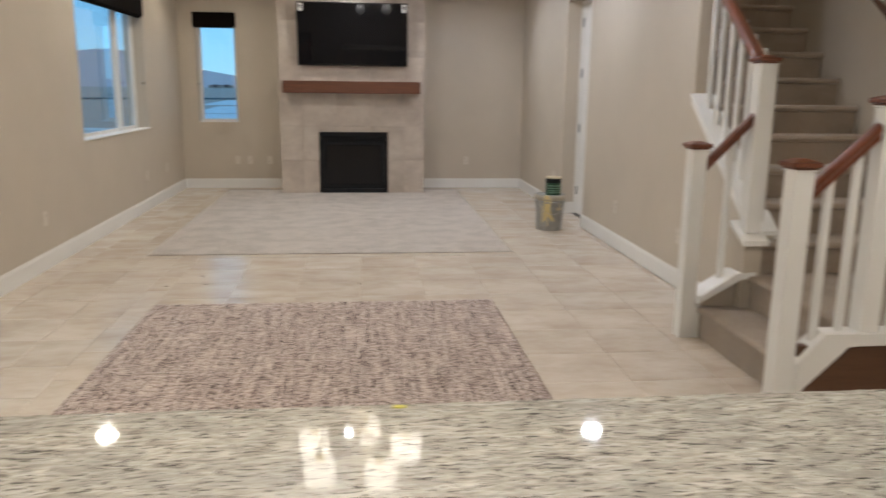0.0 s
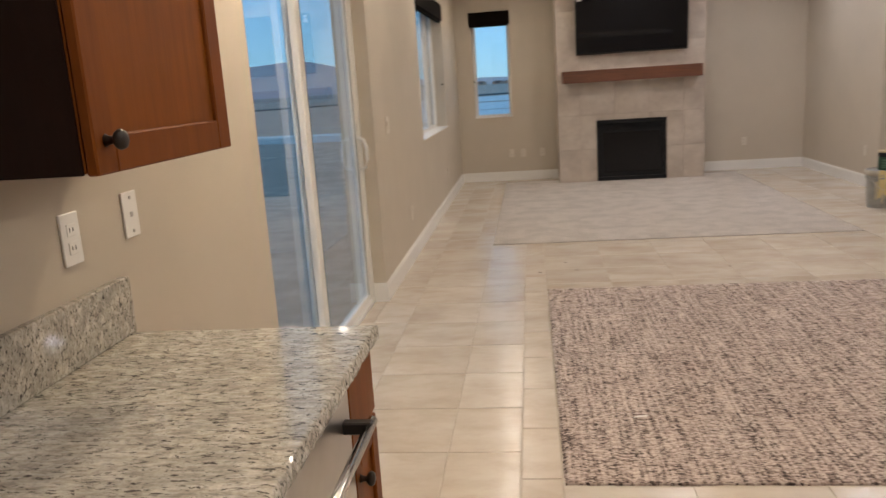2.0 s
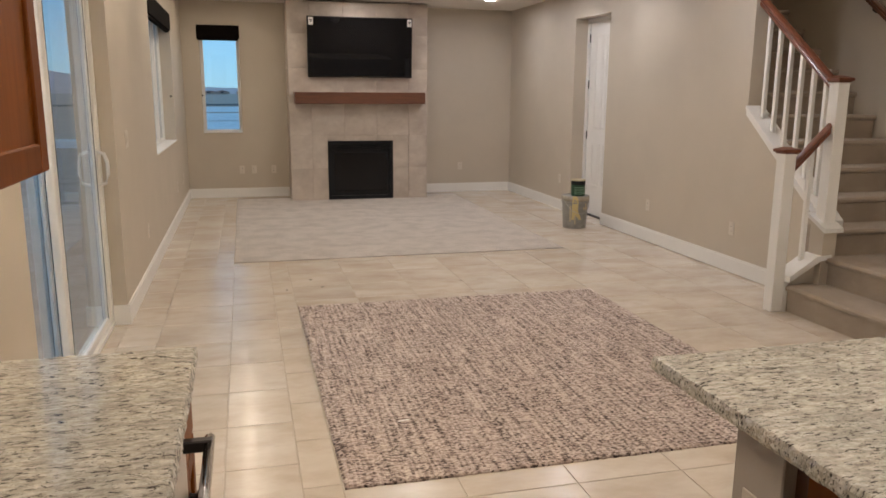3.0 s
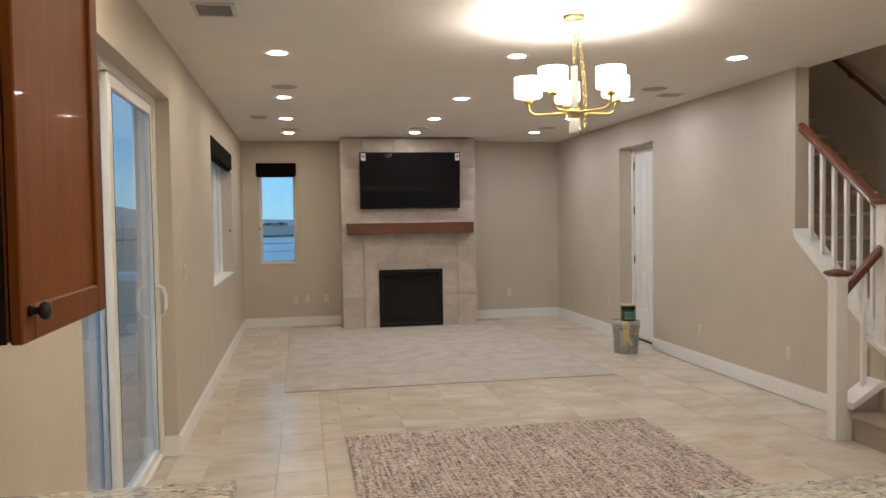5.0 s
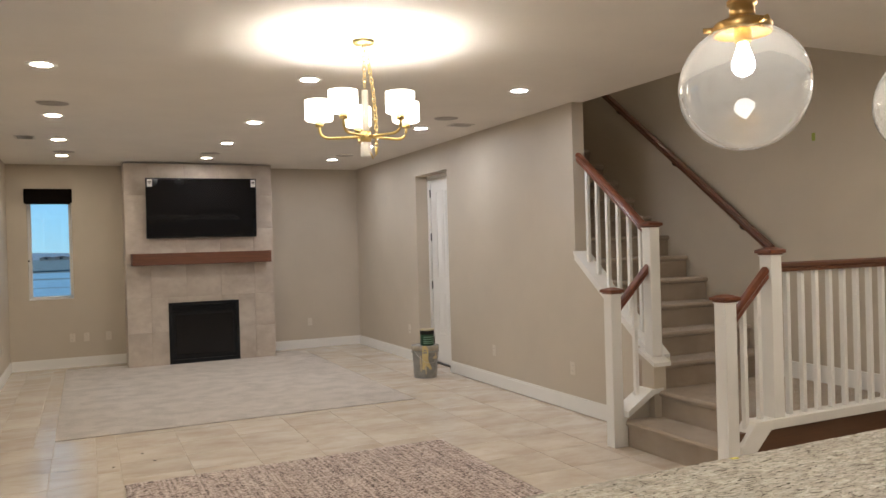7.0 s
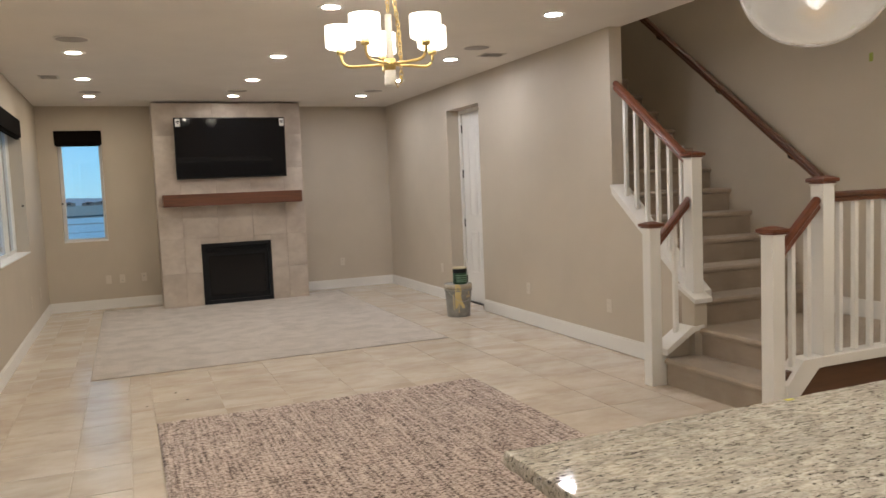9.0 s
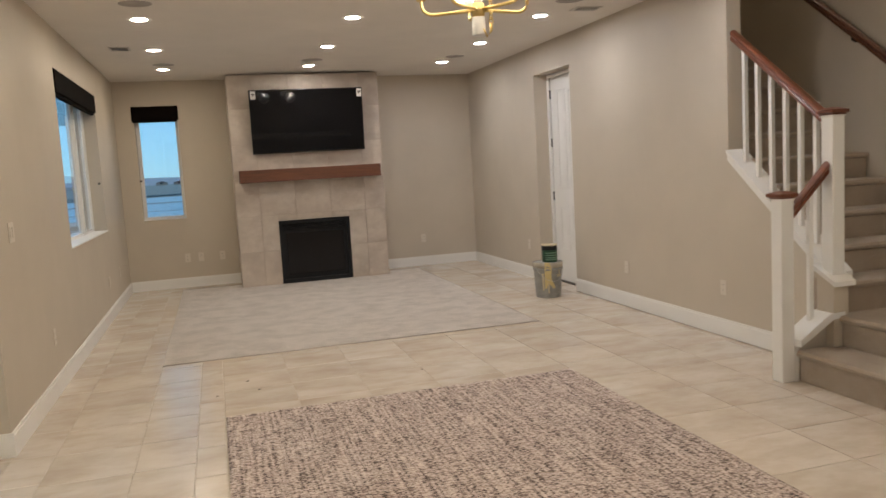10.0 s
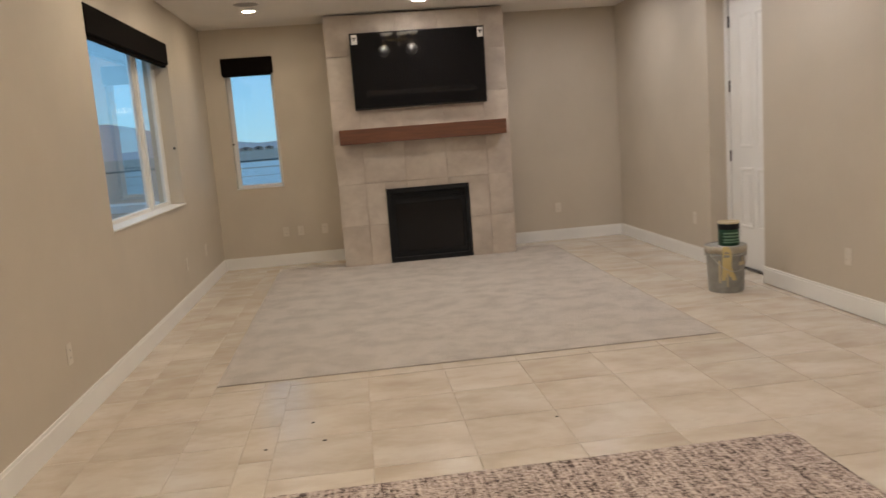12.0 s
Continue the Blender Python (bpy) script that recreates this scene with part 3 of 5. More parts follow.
def leaf(name, xa, xb, a, b):
    s = part(name, block(xa, xb, a, a + 0.085, 0.03, z1 - 0.045, 0.005), M_VINYL, door)
    part("stile", block(xa, xb, b - 0.055, b, 0.03, z1 - 0.045, 0.005), M_VINYL, s)
    part("rail", block(xa, xb, a + 0.085, b - 0.055, 0.03, 0.078, 0.005), M_VINYL, s)
    part("rail", block(xa, xb, a + 0.085, b - 0.055, z1 - 0.115, z1 - 0.045, 0.005), M_VINYL, s)
    g = part("pane", block((xa + xb) / 2 - 0.004, (xa + xb) / 2 + 0.004, a + 0.085, b - 0.055, 0.078, z1 - 0.115), M_GLASS, s)
    g.visible_shadow = False
    for ya in (a + 0.085, b - 0.061):
        part("gasket", block(xb - 0.001, xb + 0.0015, ya - 0.004, ya + 0.002, 0.078, z1 - 0.115), M_SLOT, s)
    return s
leaf("fixed_panel", XA + 0.005, XA + 0.045, y0 + 0.055, 4.33)
slide = leaf("sliding_panel", XA + 0.052, XA + 0.092, 4.24, y1 - 0.055)
part("handle", tube([(XB - 0.02, 5.345, 0.93), (XB + 0.035, 5.34, 0.95), (XB + 0.05, 5.34, 1.0), (XB + 0.05, 5.34, 1.08), (XB + 0.035, 5.34, 1.13), (XB - 0.02, 5.345, 1.15)], 0.011), M_VINYL, slide, "white pull handle")
part("escutcheon", block(XA + 0.092, XA + 0.10, 5.33, 5.365, 0.90, 1.18, 0.003), M_VINYL, slide)
part("roller_latch", block(XA + 0.092, XA + 0.115, 4.26, 4.29, 0.035, 0.06, 0.003), M_BRONZE, slide)

# ---- interior door in its deep opening ----
d1 = thing("door_1", (2.74, 8.86, 0), "white panelled interior door, closed, with bronze hinges", "door", "", "structure")
fixed("door_reveal", block(RIGHT + 0.12, 2.79, 9.30 + 0.03, 9.42, 0, 2.50), M_WALL, "greige painted drywall reveal", "wall")
fixed("door_reveal", block(RIGHT + 0.12, 2.79, 8.31, 8.39, 0, 2.50), M_WALL, "greige painted drywall reveal", "wall")
fixed("door_reveal", block(RIGHT + 0.12, 2.79, 8.39, 9.33, 2.41, 2.50), M_WALL, "greige painted drywall reveal", "wall")
part("jamb", block(2.715, 2.79, 9.27, 9.33, 0, 2.41, 0.003), M_WHITE, d1)
part("jamb", block(2.715, 2.79, 8.39, 8.43, 0, 2.41, 0.003), M_WHITE, d1)
part("head_jamb", block(2.715, 2.79, 8.43, 9.27, 2.37, 2.41, 0.003), M_WHITE, d1)
slab = part("slab", block(2.735, 2.77, 8.433, 9.259, 0.012, 2.367, 0.002), M_WHITE, d1)
for zA, zB in ((0.37, 0.90), (1.08, 2.21)):
    for yA, yB in ((8.60, 8.815), (8.885, 9.10)):
        bm = bmesh.new()
        for b in ((yA, yB, zA, zA + 0.022), (yA, yB, zB - 0.022, zB), (yA, yA + 0.022, zA + 0.022, zB - 0.022), (yB - 0.022, yB, zA + 0.022, zB - 0.022)):
            box(bm, 2.727, 2.736, *b, 0.003)
        box(bm, 2.730, 2.736, yA + 0.05, yB - 0.05, zA + 0.05, zB - 0.05, 0.004)
        part("panel", bm, M_WHITE, slab)
for z in (0.28, 1.0, 1.62, 2.18):
    part("hinge", block(2.722, 2.736, 9.262, 9.280, z - 0.05, z + 0.05, 0.002), M_BRONZE, d1, "dark bronze hinge")
part("threshold", block(2.70, 2.79, 8.43, 9.27, 0.0, 0.011), M_BRONZE, d1)

# ---- stairs ----
ST = thing("staircase", (2.9, 4.6, 0), "carpeted beige staircase with landing and white balustrades", "staircase", "", "structure")
SY0, SY1 = 3.66, 4.70
def step_x(xf, xb, z0, z1):
    """A carpeted step whose riser faces the room, with a rounded nosing."""
    n = 0.022
    prof = [(xb, z0), (xf, z0), (xf, z1 - 0.045), (xf - n, z1 - 0.036), (xf - n - 0.004, z1 - 0.018), (xf - n + 0.006, z1 - 0.004), (xf - n + 0.02, z1), (xb, z1)]
    return prism(prof, "y", SY0, SY1)
part("step", step_x(2.215, 2.49, 0.0, RISE), M_STAIRCARPET, ST)
lz = 2 * RISE
part("step", step_x(2.49, 2.54, 0.0, lz), M_STAIRCARPET, ST)
part("landing", block(2.54, STAIR_X, 3.625, 4.70, 0.05, lz), M_STAIRCARPET, ST, "carpeted landing")
for k in range(14):
    y, z = 4.70 + k * RUN, lz + (k + 1) * RISE
    n = 0.022
    prof = [(y + RUN + 0.02, z - RISE * 1.6), (y, z - RISE - (0 if k == 0 else 0.03)), (y, z - 0.045), (y - n, z - 0.036), (y - n - 0.004, z - 0.018), (y - n + 0.006, z - 0.004), (y - n + 0.02, z), (y + RUN + 0.02, z)]
    part("step", prism(prof, "x", 2.54 if k == 0 else RIGHT + 0.125, STAIR_X - 0.002), M_STAIRCARPET, ST)
part("upper_floor", block(2.67, STAIR_X, 8.1, 9.2, 2.90, 3.08), M_STAIRCARPET, ST)
fixed("baseboard", block(STAIR_X - T, STAIR_X, 3.60, 4.60, lz, lz + 0.13, 0.003), M_WHITE, "white painted landing baseboard", "baseboard")
fixed("wall_landing", block(2.15, STAIR_X, 3.575, 3.62, 0.0, 0.335), M_PANEL, "dark brown stained wood panel below the landing", "panel")

def newel(cx, cy, z0, ztop, label):
    h = 0.045
    e = thing("newel_post", (cx, cy, z0), label, "newel post", "stair newels")
    part("post", block(cx - h, cx + h, cy - h, cy + h, z0, ztop - 0.045, 0.006, 2), M_WHITE, e)
    bm = bmesh.new()
    w = h + 0.006
    box(bm, cx - w, cx + w, cy - w, cy + w, ztop - 0.05, ztop - 0.042, 0.002)
    part("collar", bm, M_WHITE, e)
    bm = bmesh.new()
    box(bm, cx - 0.052, cx + 0.052, cy - 0.052, cy + 0.052, ztop - 0.042, ztop - 0.032, 0.003)
    box(bm, cx - 0.065, cx + 0.065, cy - 0.065, cy + 0.065, ztop - 0.032, ztop - 0.010, 0.006, 2)
    top = bmesh.ops.create_cone(bm, cap_ends=True, segments=4, radius1=0.086, radius2=0.025, depth=0.014)
    for v in top["verts"]:
        c = Matrix.Rotation(radians(45), 3, "Z") @ v.co
        v.co = Vector((cx + c.x, cy + c.y, ztop - 0.010 + 0.007 + c.z))
    part("cap", bm, M_RAIL, e, "reddish-brown wooden cap")
    return e
N1, N3 = (2.135, 4.748), (2.085, 3.605)
N2, N4 = (2.475, 4.712), (2.465, 3.605)
newel(*N1, 0.0, 1.16, "white square newel post with brown cap on the tile floor")
newel(*N3, 0.0, 1.165, "white square newel post with brown cap near the island")
newel(*N2, 0.636, 1.64, "tall white newel post with brown cap at the flight")
newel(*N4, lz + 0.0125, 1.435, "white newel post with brown cap at the landing guard")
RAILSEC = [(-0.030, 0.0), (0.030, 0.0), (0.030, 0.018), (0.024, 0.026), (0.033, 0.040), (0.030, 0.058), (0.014, 0.070), (-0.014, 0.070), (-0.030, 0.058), (-0.033, 0.040), (-0.024, 0.026), (-0.030, 0.018)]

def baluster(parent, cx, cy, z0, z1):
    q = 0.016
    part("baluster", block(cx - q, cx + q, cy - q, cy + q, z0, z1, 0.003), M_WHITE, parent)

# short balustrades beside the two lowest steps
for (ax, ay), (bx, by), zA, zB in ((N1, N2, 0.985, 1.255), (N3, N4, 0.99, 1.25)):
    r = thing("stair_railing", (ax, ay, 0), "short sloped brown handrail on white balusters", "railing", "stair railings")
    part("handrail", sweep(RAILSEC, (ax + 0.05, ay, zA), (bx - 0.05, by, zB)), M_RAIL, r, "reddish-brown wooden handrail")
    k0 = ax + 0.045
    far = by > 4
    if far:
        end = 2.424 - k0
        part("curb", prism([(k0 + 0.03, 0.0), (k0 + end, 0.0), (k0 + end, 0.36), (k0 + 0.03, 0.24)], "y", ay - 0.035, ay + 0.040), M_WALL, r, "greige painted curb wall")
        part("curb_end", block(k0, k0 + 0.0295, ay - 0.045, ay + 0.045, 0.0, 0.222), M_WHITE, r)
        part("curb_cap", prism([(k0, 0.222), (k0 + end, 0.366), (k0 + end + 0.085, 0.376), (k0 + end + 0.085, 0.408), (k0 + end - 0.03, 0.402), (k0, 0.265)], "y", ay - 0.098, ay + 0.058), M_WHITE, r)
        foot = lambda x: 0.265 + (x - k0) * 0.62
        spots = (2.335,)
    else:
        part("curb", prism([(k0, 0.0), (k0 + 0.010, 0.0), (k0 + 0.010, 0.115), (k0 + 0.238, 0.338), (k0 + 0.262, 0.338), (k0 + 0.262, 0.397), (k0 + 0.12, 0.397), (k0, 0.262)], "y", ay - 0.062, ay + 0.048), M_WHITE, r, "white painted angled curb")
        foot = lambda x: min(0.262 + (x - k0) * 1.125, 0.397)
        spots = (2.225, 2.345)
    for x in spots:
        baluster(r, x, ay, foot(x) - 0.02, zA + (x - ax - 0.05) / (bx - ax - 0.1) * (zB - zA) + 0.01)

# guard rail along the landing
g = thing("landing_railing", (3.1, N4[1], lz), "brown handrail on white balusters guarding the landing", "railing", "stair railings")
part("handrail", sweep([(s, u * 0.85) for s, u in RAILSEC], (N4[0] + 0.04, N4[1], 1.286), (STAIR_X, N4[1], 1.286)), M_DARKRAIL, g, "dark brown wooden handrail")
part("base_rail", block(N3[0] + 0.308, STAIR_X, N4[1] - 0.06, N4[1] + 0.05, 0.338, lz + 0.012, 0.003), M_WHITE, g)
x = N4[0] + 0.056 + 0.075
while x < STAIR_X - 0.03:
    baluster(g, x, N4[1], lz + 0.012, 1.293)
    x += 0.127

# balustrade on the knee wall
g = thing("flight_railing", (RIGHT + 0.06, 5.3, 0.9), "sloped brown handrail on white balusters over the knee wall", "railing", "stair railings")
KX = RIGHT + 0.06
part("cap_board", sweep([(-0.085, 0.0), (0.085, 0.0), (0.085, 0.026), (-0.085, 0.026)], (KX, 4.79, capz(4.79)), (KX, 5.798, capz(5.798))), M_WHITE, g)
for sx in (-1, 1):
    part("cap_moulding", sweep([(-0.007, -0.05), (0.007, -0.05), (0.007, 0.0), (-0.007, 0.0)], (KX + sx * 0.068, 4.78, capz(4.78)), (KX + sx * 0.068, 5.798, capz(5.798))), M_WHITE, g)
railz = lambda y: 1.490 + (y - 4.70) * 0.665
part("handrail", sweep(RAILSEC, (KX - 0.10, 4.74, railz(4.72)), (KX, 5.80, railz(5.80))), M_RAIL, g, "reddish-brown wooden handrail")
for k in range(7):
    y = 4.86 + k * 0.137
    baluster(g, KX, y, capz(y) + 0.02, railz(y) + 0.01)

# handrail on the stairwell wall
wr = thing("wall_handrail", (3.62, 5.6, 2.2), "dark brown handrail on the stairwell wall", "handrail")
w0, w1 = Vector((3.62, 4.62, 1.372)), Vector((3.62, 7.8, 1.372 + 3.18 * 0.775))
part("rail", sweep(RAILSEC, w0, w1), M_DARKRAIL, wr)
for k in range(4):
    p = w0.lerp(w1, 0.10 + 0.25 * k)
    part("bracket", tube([(STAIR_X, p.y, p.z - 0.045), (3.65, p.y, p.z - 0.045), (3.62, p.y, p.z - 0.03), (3.62, p.y, p.z + 0.005)], 0.009, 8), M_BRONZE, wr, "dark bronze bracket")
# ---- kitchen counter along the west wall ----
CX, CY, CZ = -1.61, 2.085, 0.905
single("worktop", stone_slab(KL + 0.004, CX, NEAR + 0.3, CY, CZ - 0.035, CZ), M_GRANITE, "speckled cream granite worktop along the wall", "worktop")
single("backsplash", block(KL + 0.001, KL + 0.024, NEAR + 0.3, CY - 0.004, CZ + 0.001, CZ + 0.142, 0.003), M_GRANITE, "low speckled granite backsplash strip", "backsplash")

def knob(parent, x, y, z):
    k = part("knob", bmesh.new(), M_BRONZE, parent, "dark bronze round knob")
    bm = lathe([(0.0, 0.0), (0.010, 0.0), (0.007, 0.006), (0.006, 0.014), (0.013, 0.018), (0.0165, 0.024), (0.014, 0.031), (0.006, 0.034), (0.0, 0.034)], 0, 0, 20)
    bmesh.ops.transform(bm, verts=bm.verts, matrix=Matrix.Translation((x, y, z)) @ Matrix.Rotation(radians(90), 4, "Y"))
    part("knob_body", bm, M_BRONZE, k)

def shaker(name, parent, x, y0, y1, z0, z1, rail=0.06):
    """A framed cabinet door facing the room, its face at x."""
    d = part(name, block(x - 0.014, x - 0.009, y0 + rail - 0.004, y1 - rail + 0.004, z0 + rail - 0.004, z1 - rail + 0.004), M_CHERRY, parent)
    for a, b, c, e in ((y0, y0 + rail, z0, z1), (y1 - rail, y1, z0, z1), (y0 + rail, y1 - rail, z0, z0 + rail), (y0 + rail, y1 - rail, z1 - rail, z1)):
        part("door_rail", block(x - 0.02, x, a, b, c, e, 0.003), M_CHERRYRAIL, d)
    return d

up = thing("wall_cabinet", (-2.07, 1.72, 1.35), "reddish-brown cherry wall cabinet above the worktop", "cabinet")
UY0, UY1, UZ0, UZ1 = 1.455, 1.992, 1.35, 2.42
part("body", block(KL + 0.001, -1.902, UY0 + 0.006, UY1, UZ0 + 0.004, UZ1, 0.002), M_CHERRY, up)
# thin sheet over the near side, shade painted into its colour
part("end_panel", block(KL + 0.001, -1.904, UY0, UY0 + 0.0055, UZ0 + 0.002, UZ1), M_SHADED_END, up, "cabinet end panel with shade painted into its dark colour")
dr = shaker("door", up, -1.88, UY0 + 0.004, UY1 - 0.002, UZ0, UZ1)
knob(dr, -1.88, 1.492, 1.402)

bc = thing("base_cabinet", (-1.95, 1.95, 0), "narrow reddish-brown cherry base cabinet with drawer", "cabinet", "base cabinets")
part("body", block(KL + 0.001, -1.652, 1.832, 2.07, 0.10, CZ - 0.036, 0.002), M_CHERRY, bc)
part("toe_kick", block(KL + 0.001, -1.72, 1.832, 2.07, 0.0, 0.10), M_BLACK, bc)
dw = part("drawer_front", block(-1.65, -1.63, 1.836, 2.066, 0.70, 0.858, 0.004), M_CHERRY, bc)
dd = shaker("door", bc, -1.63, 1.836, 2.066, 0.115, 0.69, 0.055)
knob(dd, -1.63, 1.868, 0.622)

dwm = thing("dishwasher", (-1.95, 1.52, 0), "stainless steel dishwasher with bar handle under worktop", "dishwasher")
part("body", block(KL + 0.05, -1.66, 1.225, 1.828, 0.10, CZ - 0.036), M_BLACK, dwm)
part("door", block(-1.658, -1.628, 1.229, 1.825, 0.11, CZ - 0.045, 0.006, 2), M_STEEL, dwm)
hd = part("handle", tube([(-1.575, 1.25, 0.79), (-1.575, 1.80, 0.79)], 0.011, 12), M_CHROME, dwm, "chrome bar handle")
for y in (1.28, 1.77):
    part("mount", block(-1.63, -1.568, y - 0.012, y + 0.012, 0.777, 0.803, 0.003), M_BRONZE, hd)
bc2 = thing("base_cabinet", (-1.95, 0.1, 0), "long reddish-brown cherry base cabinet under the worktop", "cabinet", "base cabinets")
part("body", block(KL + 0.001, -1.652, NEAR + 0.3, 1.222, 0.10, CZ - 0.036), M_CHERRY, bc2)
for k in range(5):
    shaker("door", bc2, -1.63, NEAR + 0.31 + k * 0.66, NEAR + 0.31 + k * 0.66 + 0.65, 0.115, 0.858)

# ---- island ----
IX0, IX1, IY0, IY1, IZ = -0.528, 2.02, 0.74, 1.812, 0.885
single("island_worktop", stone_slab(IX0, IX1, IY0, IY1, IZ - 0.035, IZ, 0.0025), M_GRANITE, "speckled cream granite island worktop", "worktop")
isl = thing("kitchen_island", (0.7, 1.2, 0), "island with grey pony wall and brown wood cabinets", "kitchen island")
part("pony_wall", block(IX0 + 0.03, IX1 - 0.03, 1.35, 1.50, 0, IZ - 0.036, 0.003), M_ISLWALL, isl, "grey-beige painted pony wall")
part("cabinet_body", block(IX0 + 0.06, IX1 - 0.05, IY0 + 0.03, 1.349, 0.10, IZ - 0.036), M_PANEL, isl, "dark brown wood cabinet")
part("end_panel", block(IX0 + 0.048, IX0 + 0.059, IY0 + 0.08, 1.305, 0.10, IZ - 0.05, 0.002), M_CHERRY, isl)
part("toe_kick", block(IX0 + 0.10, IX1 - 0.08, IY0 + 0.10, 1.349, 0, 0.10), M_BLACK, isl)
part("base_moulding", block(IX0 + 0.02, IX1 - 0.02, 1.5005, 1.513, 0, 0.12, 0.003), M_WHITE, isl)

# ---- rugs and carpet ----
def slab_rug(name, x0, x1, y0, y1, z0, h, material, label, rough_edge, nx=120, ny=120):
    bm = bmesh.new()
    rnd = random.Random(5)
    grid = []
    for j in range(ny + 1):
        row = []
        for i in range(nx + 1):
            x, y = x0 + (x1 - x0) * i / nx, y0 + (y1 - y0) * j / ny
            e = i in (0, nx) or j in (0, ny)
            row.append(bm.verts.new((x + (rnd.uniform(-1, 1) * rough_edge if i in (0, nx) else 0), y + (rnd.uniform(-1, 1) * rough_edge if j in (0, ny) else 0), z0 + (h * 0.6 if e else h + rnd.uniform(-1, 1) * h * 0.12))))
        grid.append(row)
    for j in range(ny):
        for i in range(nx):
            bm.faces.new((grid[j][i], grid[j][i + 1], grid[j + 1][i + 1], grid[j + 1][i])).smooth = True
    rim = grid[0] + [r[-1] for r in grid[1:]] + grid[-1][-2::-1] + [r[0] for r in grid[-2:0:-1]]
    low = [bm.verts.new((v.co.x, v.co.y, z0)) for v in rim]
    for k in range(len(rim)):
        j = (k + 1) % len(rim)
        bm.faces.new((rim[k], low[k], low[j], rim[j]))
    return single(name, bm, material, label, "rug")
slab_rug("area_rug", -1.156, 1.110, 2.936, 5.590, 0.0, 0.011, M_RUG, "mottled brown and cream woven rug on the tile floor", 0.003)
bm = prism([(-1.612, 7.160), (1.560, 7.160), (1.560, 11.38), (1.083, 11.38), (1.083, FY - 0.014), (-0.867, FY - 0.014), (-0.867, 11.38), (-1.612, 11.38)], "z", 0.0006, 0.008, 0.003)
fixed("carpet_inset", bm, M_CARPET, "pale grey carpet inset in the tile floor", "carpet")

# ---- outlets and switches ----
def plate(axis, p, u, z, sign, w=0.07, h=0.115, kind="outlet", wide=1):
    nm = {"outlet": "wall_outlet", "jack": "jack_plate"}.get(kind, "light_switch")
    M_FACE = M_PLATE if axis == "x" and p == KL else M_ALMOND
    at = (p, u, z - h / 2) if axis == "x" else (u, p, z - h / 2)
    e = thing(nm, at, {"outlet": "white plastic wall outlet plate", "jack": "white plastic wall plate with a small jack"}.get(kind, "off-white plastic light switch plate"), {"outlet": "outlet", "jack": "wall plate"}.get(kind, "switch"), "wall plates")
    def bl(a, b, c, d, d0, d1, bev):
        lo, hi = sorted((p + sign * d0, p + sign * d1))
        return block(lo, hi, u + a, u + b, z + c, z + d, bev) if axis == "x" else block(u + a, u + b, lo, hi, z + c, z + d, bev)
    part("cover", bl(-w / 2, w / 2, -h / 2, h / 2, 0.0005, 0.006, 0.002), M_FACE, e)
    for k in range(wide):
        o = (k - (wide - 1) / 2) * 0.046
        if kind == "outlet":
            for dz in (-0.02, 0.02):
                s = part("socket", bl(o - 0.016, o + 0.016, dz - 0.014, dz + 0.014, 0.006, 0.008, 0.001), M_FACE, e)
                for q in (-0.006, 0.006):
                    part("slot", bl(o + q - 0.0012, o + q + 0.0012, dz - 0.004, dz + 0.005, 0.008, 0.0085, 0), M_SLOT, s)
        elif kind == "jack":
            for dz, q in ((-0.042, 0.004), (0.0, 0.006), (0.042, 0.004)):
                part("screw" if dz else "jack", bl(o - q, o + q, dz - q, dz + q, 0.006, 0.0085, 0.001), M_STEEL, e)
        else:
            part("rocker", bl(o - 0.016, o + 0.016, -0.033, 0.033, 0.006, 0.010, 0.002), M_FACE, e)
    return e
for y in (6.77, 9.75, 10.68):
    plate("x", LEFT, y, 0.395, 1)
plate("x", LEFT, 5.92, 1.187, 1, 0.118, 0.118, "switch", 2)
plate("x", KL, 1.905, 1.175, 1)
plate("x", KL, 2.165, 1.185, 1, 0.07, 0.115, "jack")
for y, z in ((5.884, 0.383), (7.325, 0.381), (9.66, 0.406)):
    plate("x", RIGHT, y, z, -1)
for x in (-1.531, -1.359, -1.081, 1.748):
    plate("y", BACK, x, 0.397, -1)
plate("x", IX0 + 0.03, 1.425, 0.66, -1)

# ---- ceiling lights, speakers and vents ----
def can_row(lens, places):
    x0, y0, z0 = places[0]
    e = thing("recessed_light", (0, 0, CEIL), "round recessed ceiling light, lit, with white trim, from seen and added rows", "ceiling light", "recessed ceiling lights")
    part("trim_ring", lathe([(0.0595, CEIL), (0.062, CEIL - 0.004), (0.088, CEIL - 0.006), (0.095, CEIL - 0.003), (0.095, CEIL)], 0, 0, 40), M_PLATE, e)
    part("lens", lathe([(0.0, CEIL - 0.0022), (0.060, CEIL - 0.0022), (0.060, CEIL), (0.0, CEIL)], 0, 0, 40), lens, e, "glowing frosted lens")
    e.location = (x0, y0, z0)
    for x, y, z in places[1:]:
        copy_thing(e, pose(x, y, z))


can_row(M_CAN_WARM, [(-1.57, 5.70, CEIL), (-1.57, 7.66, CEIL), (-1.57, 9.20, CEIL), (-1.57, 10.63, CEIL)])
# the last place is an added, unseen can lighting the worktop
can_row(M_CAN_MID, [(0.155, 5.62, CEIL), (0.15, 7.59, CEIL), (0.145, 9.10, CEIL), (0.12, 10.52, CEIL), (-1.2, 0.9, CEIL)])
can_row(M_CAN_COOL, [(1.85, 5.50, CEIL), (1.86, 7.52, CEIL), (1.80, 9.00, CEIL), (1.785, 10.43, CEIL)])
# added out of view to brighten the stairs and landing
can_row(M_CAN_ADDED_STAIRS, [(2.9, 2.2, CEIL), (2.2, 1.9, CEIL)])
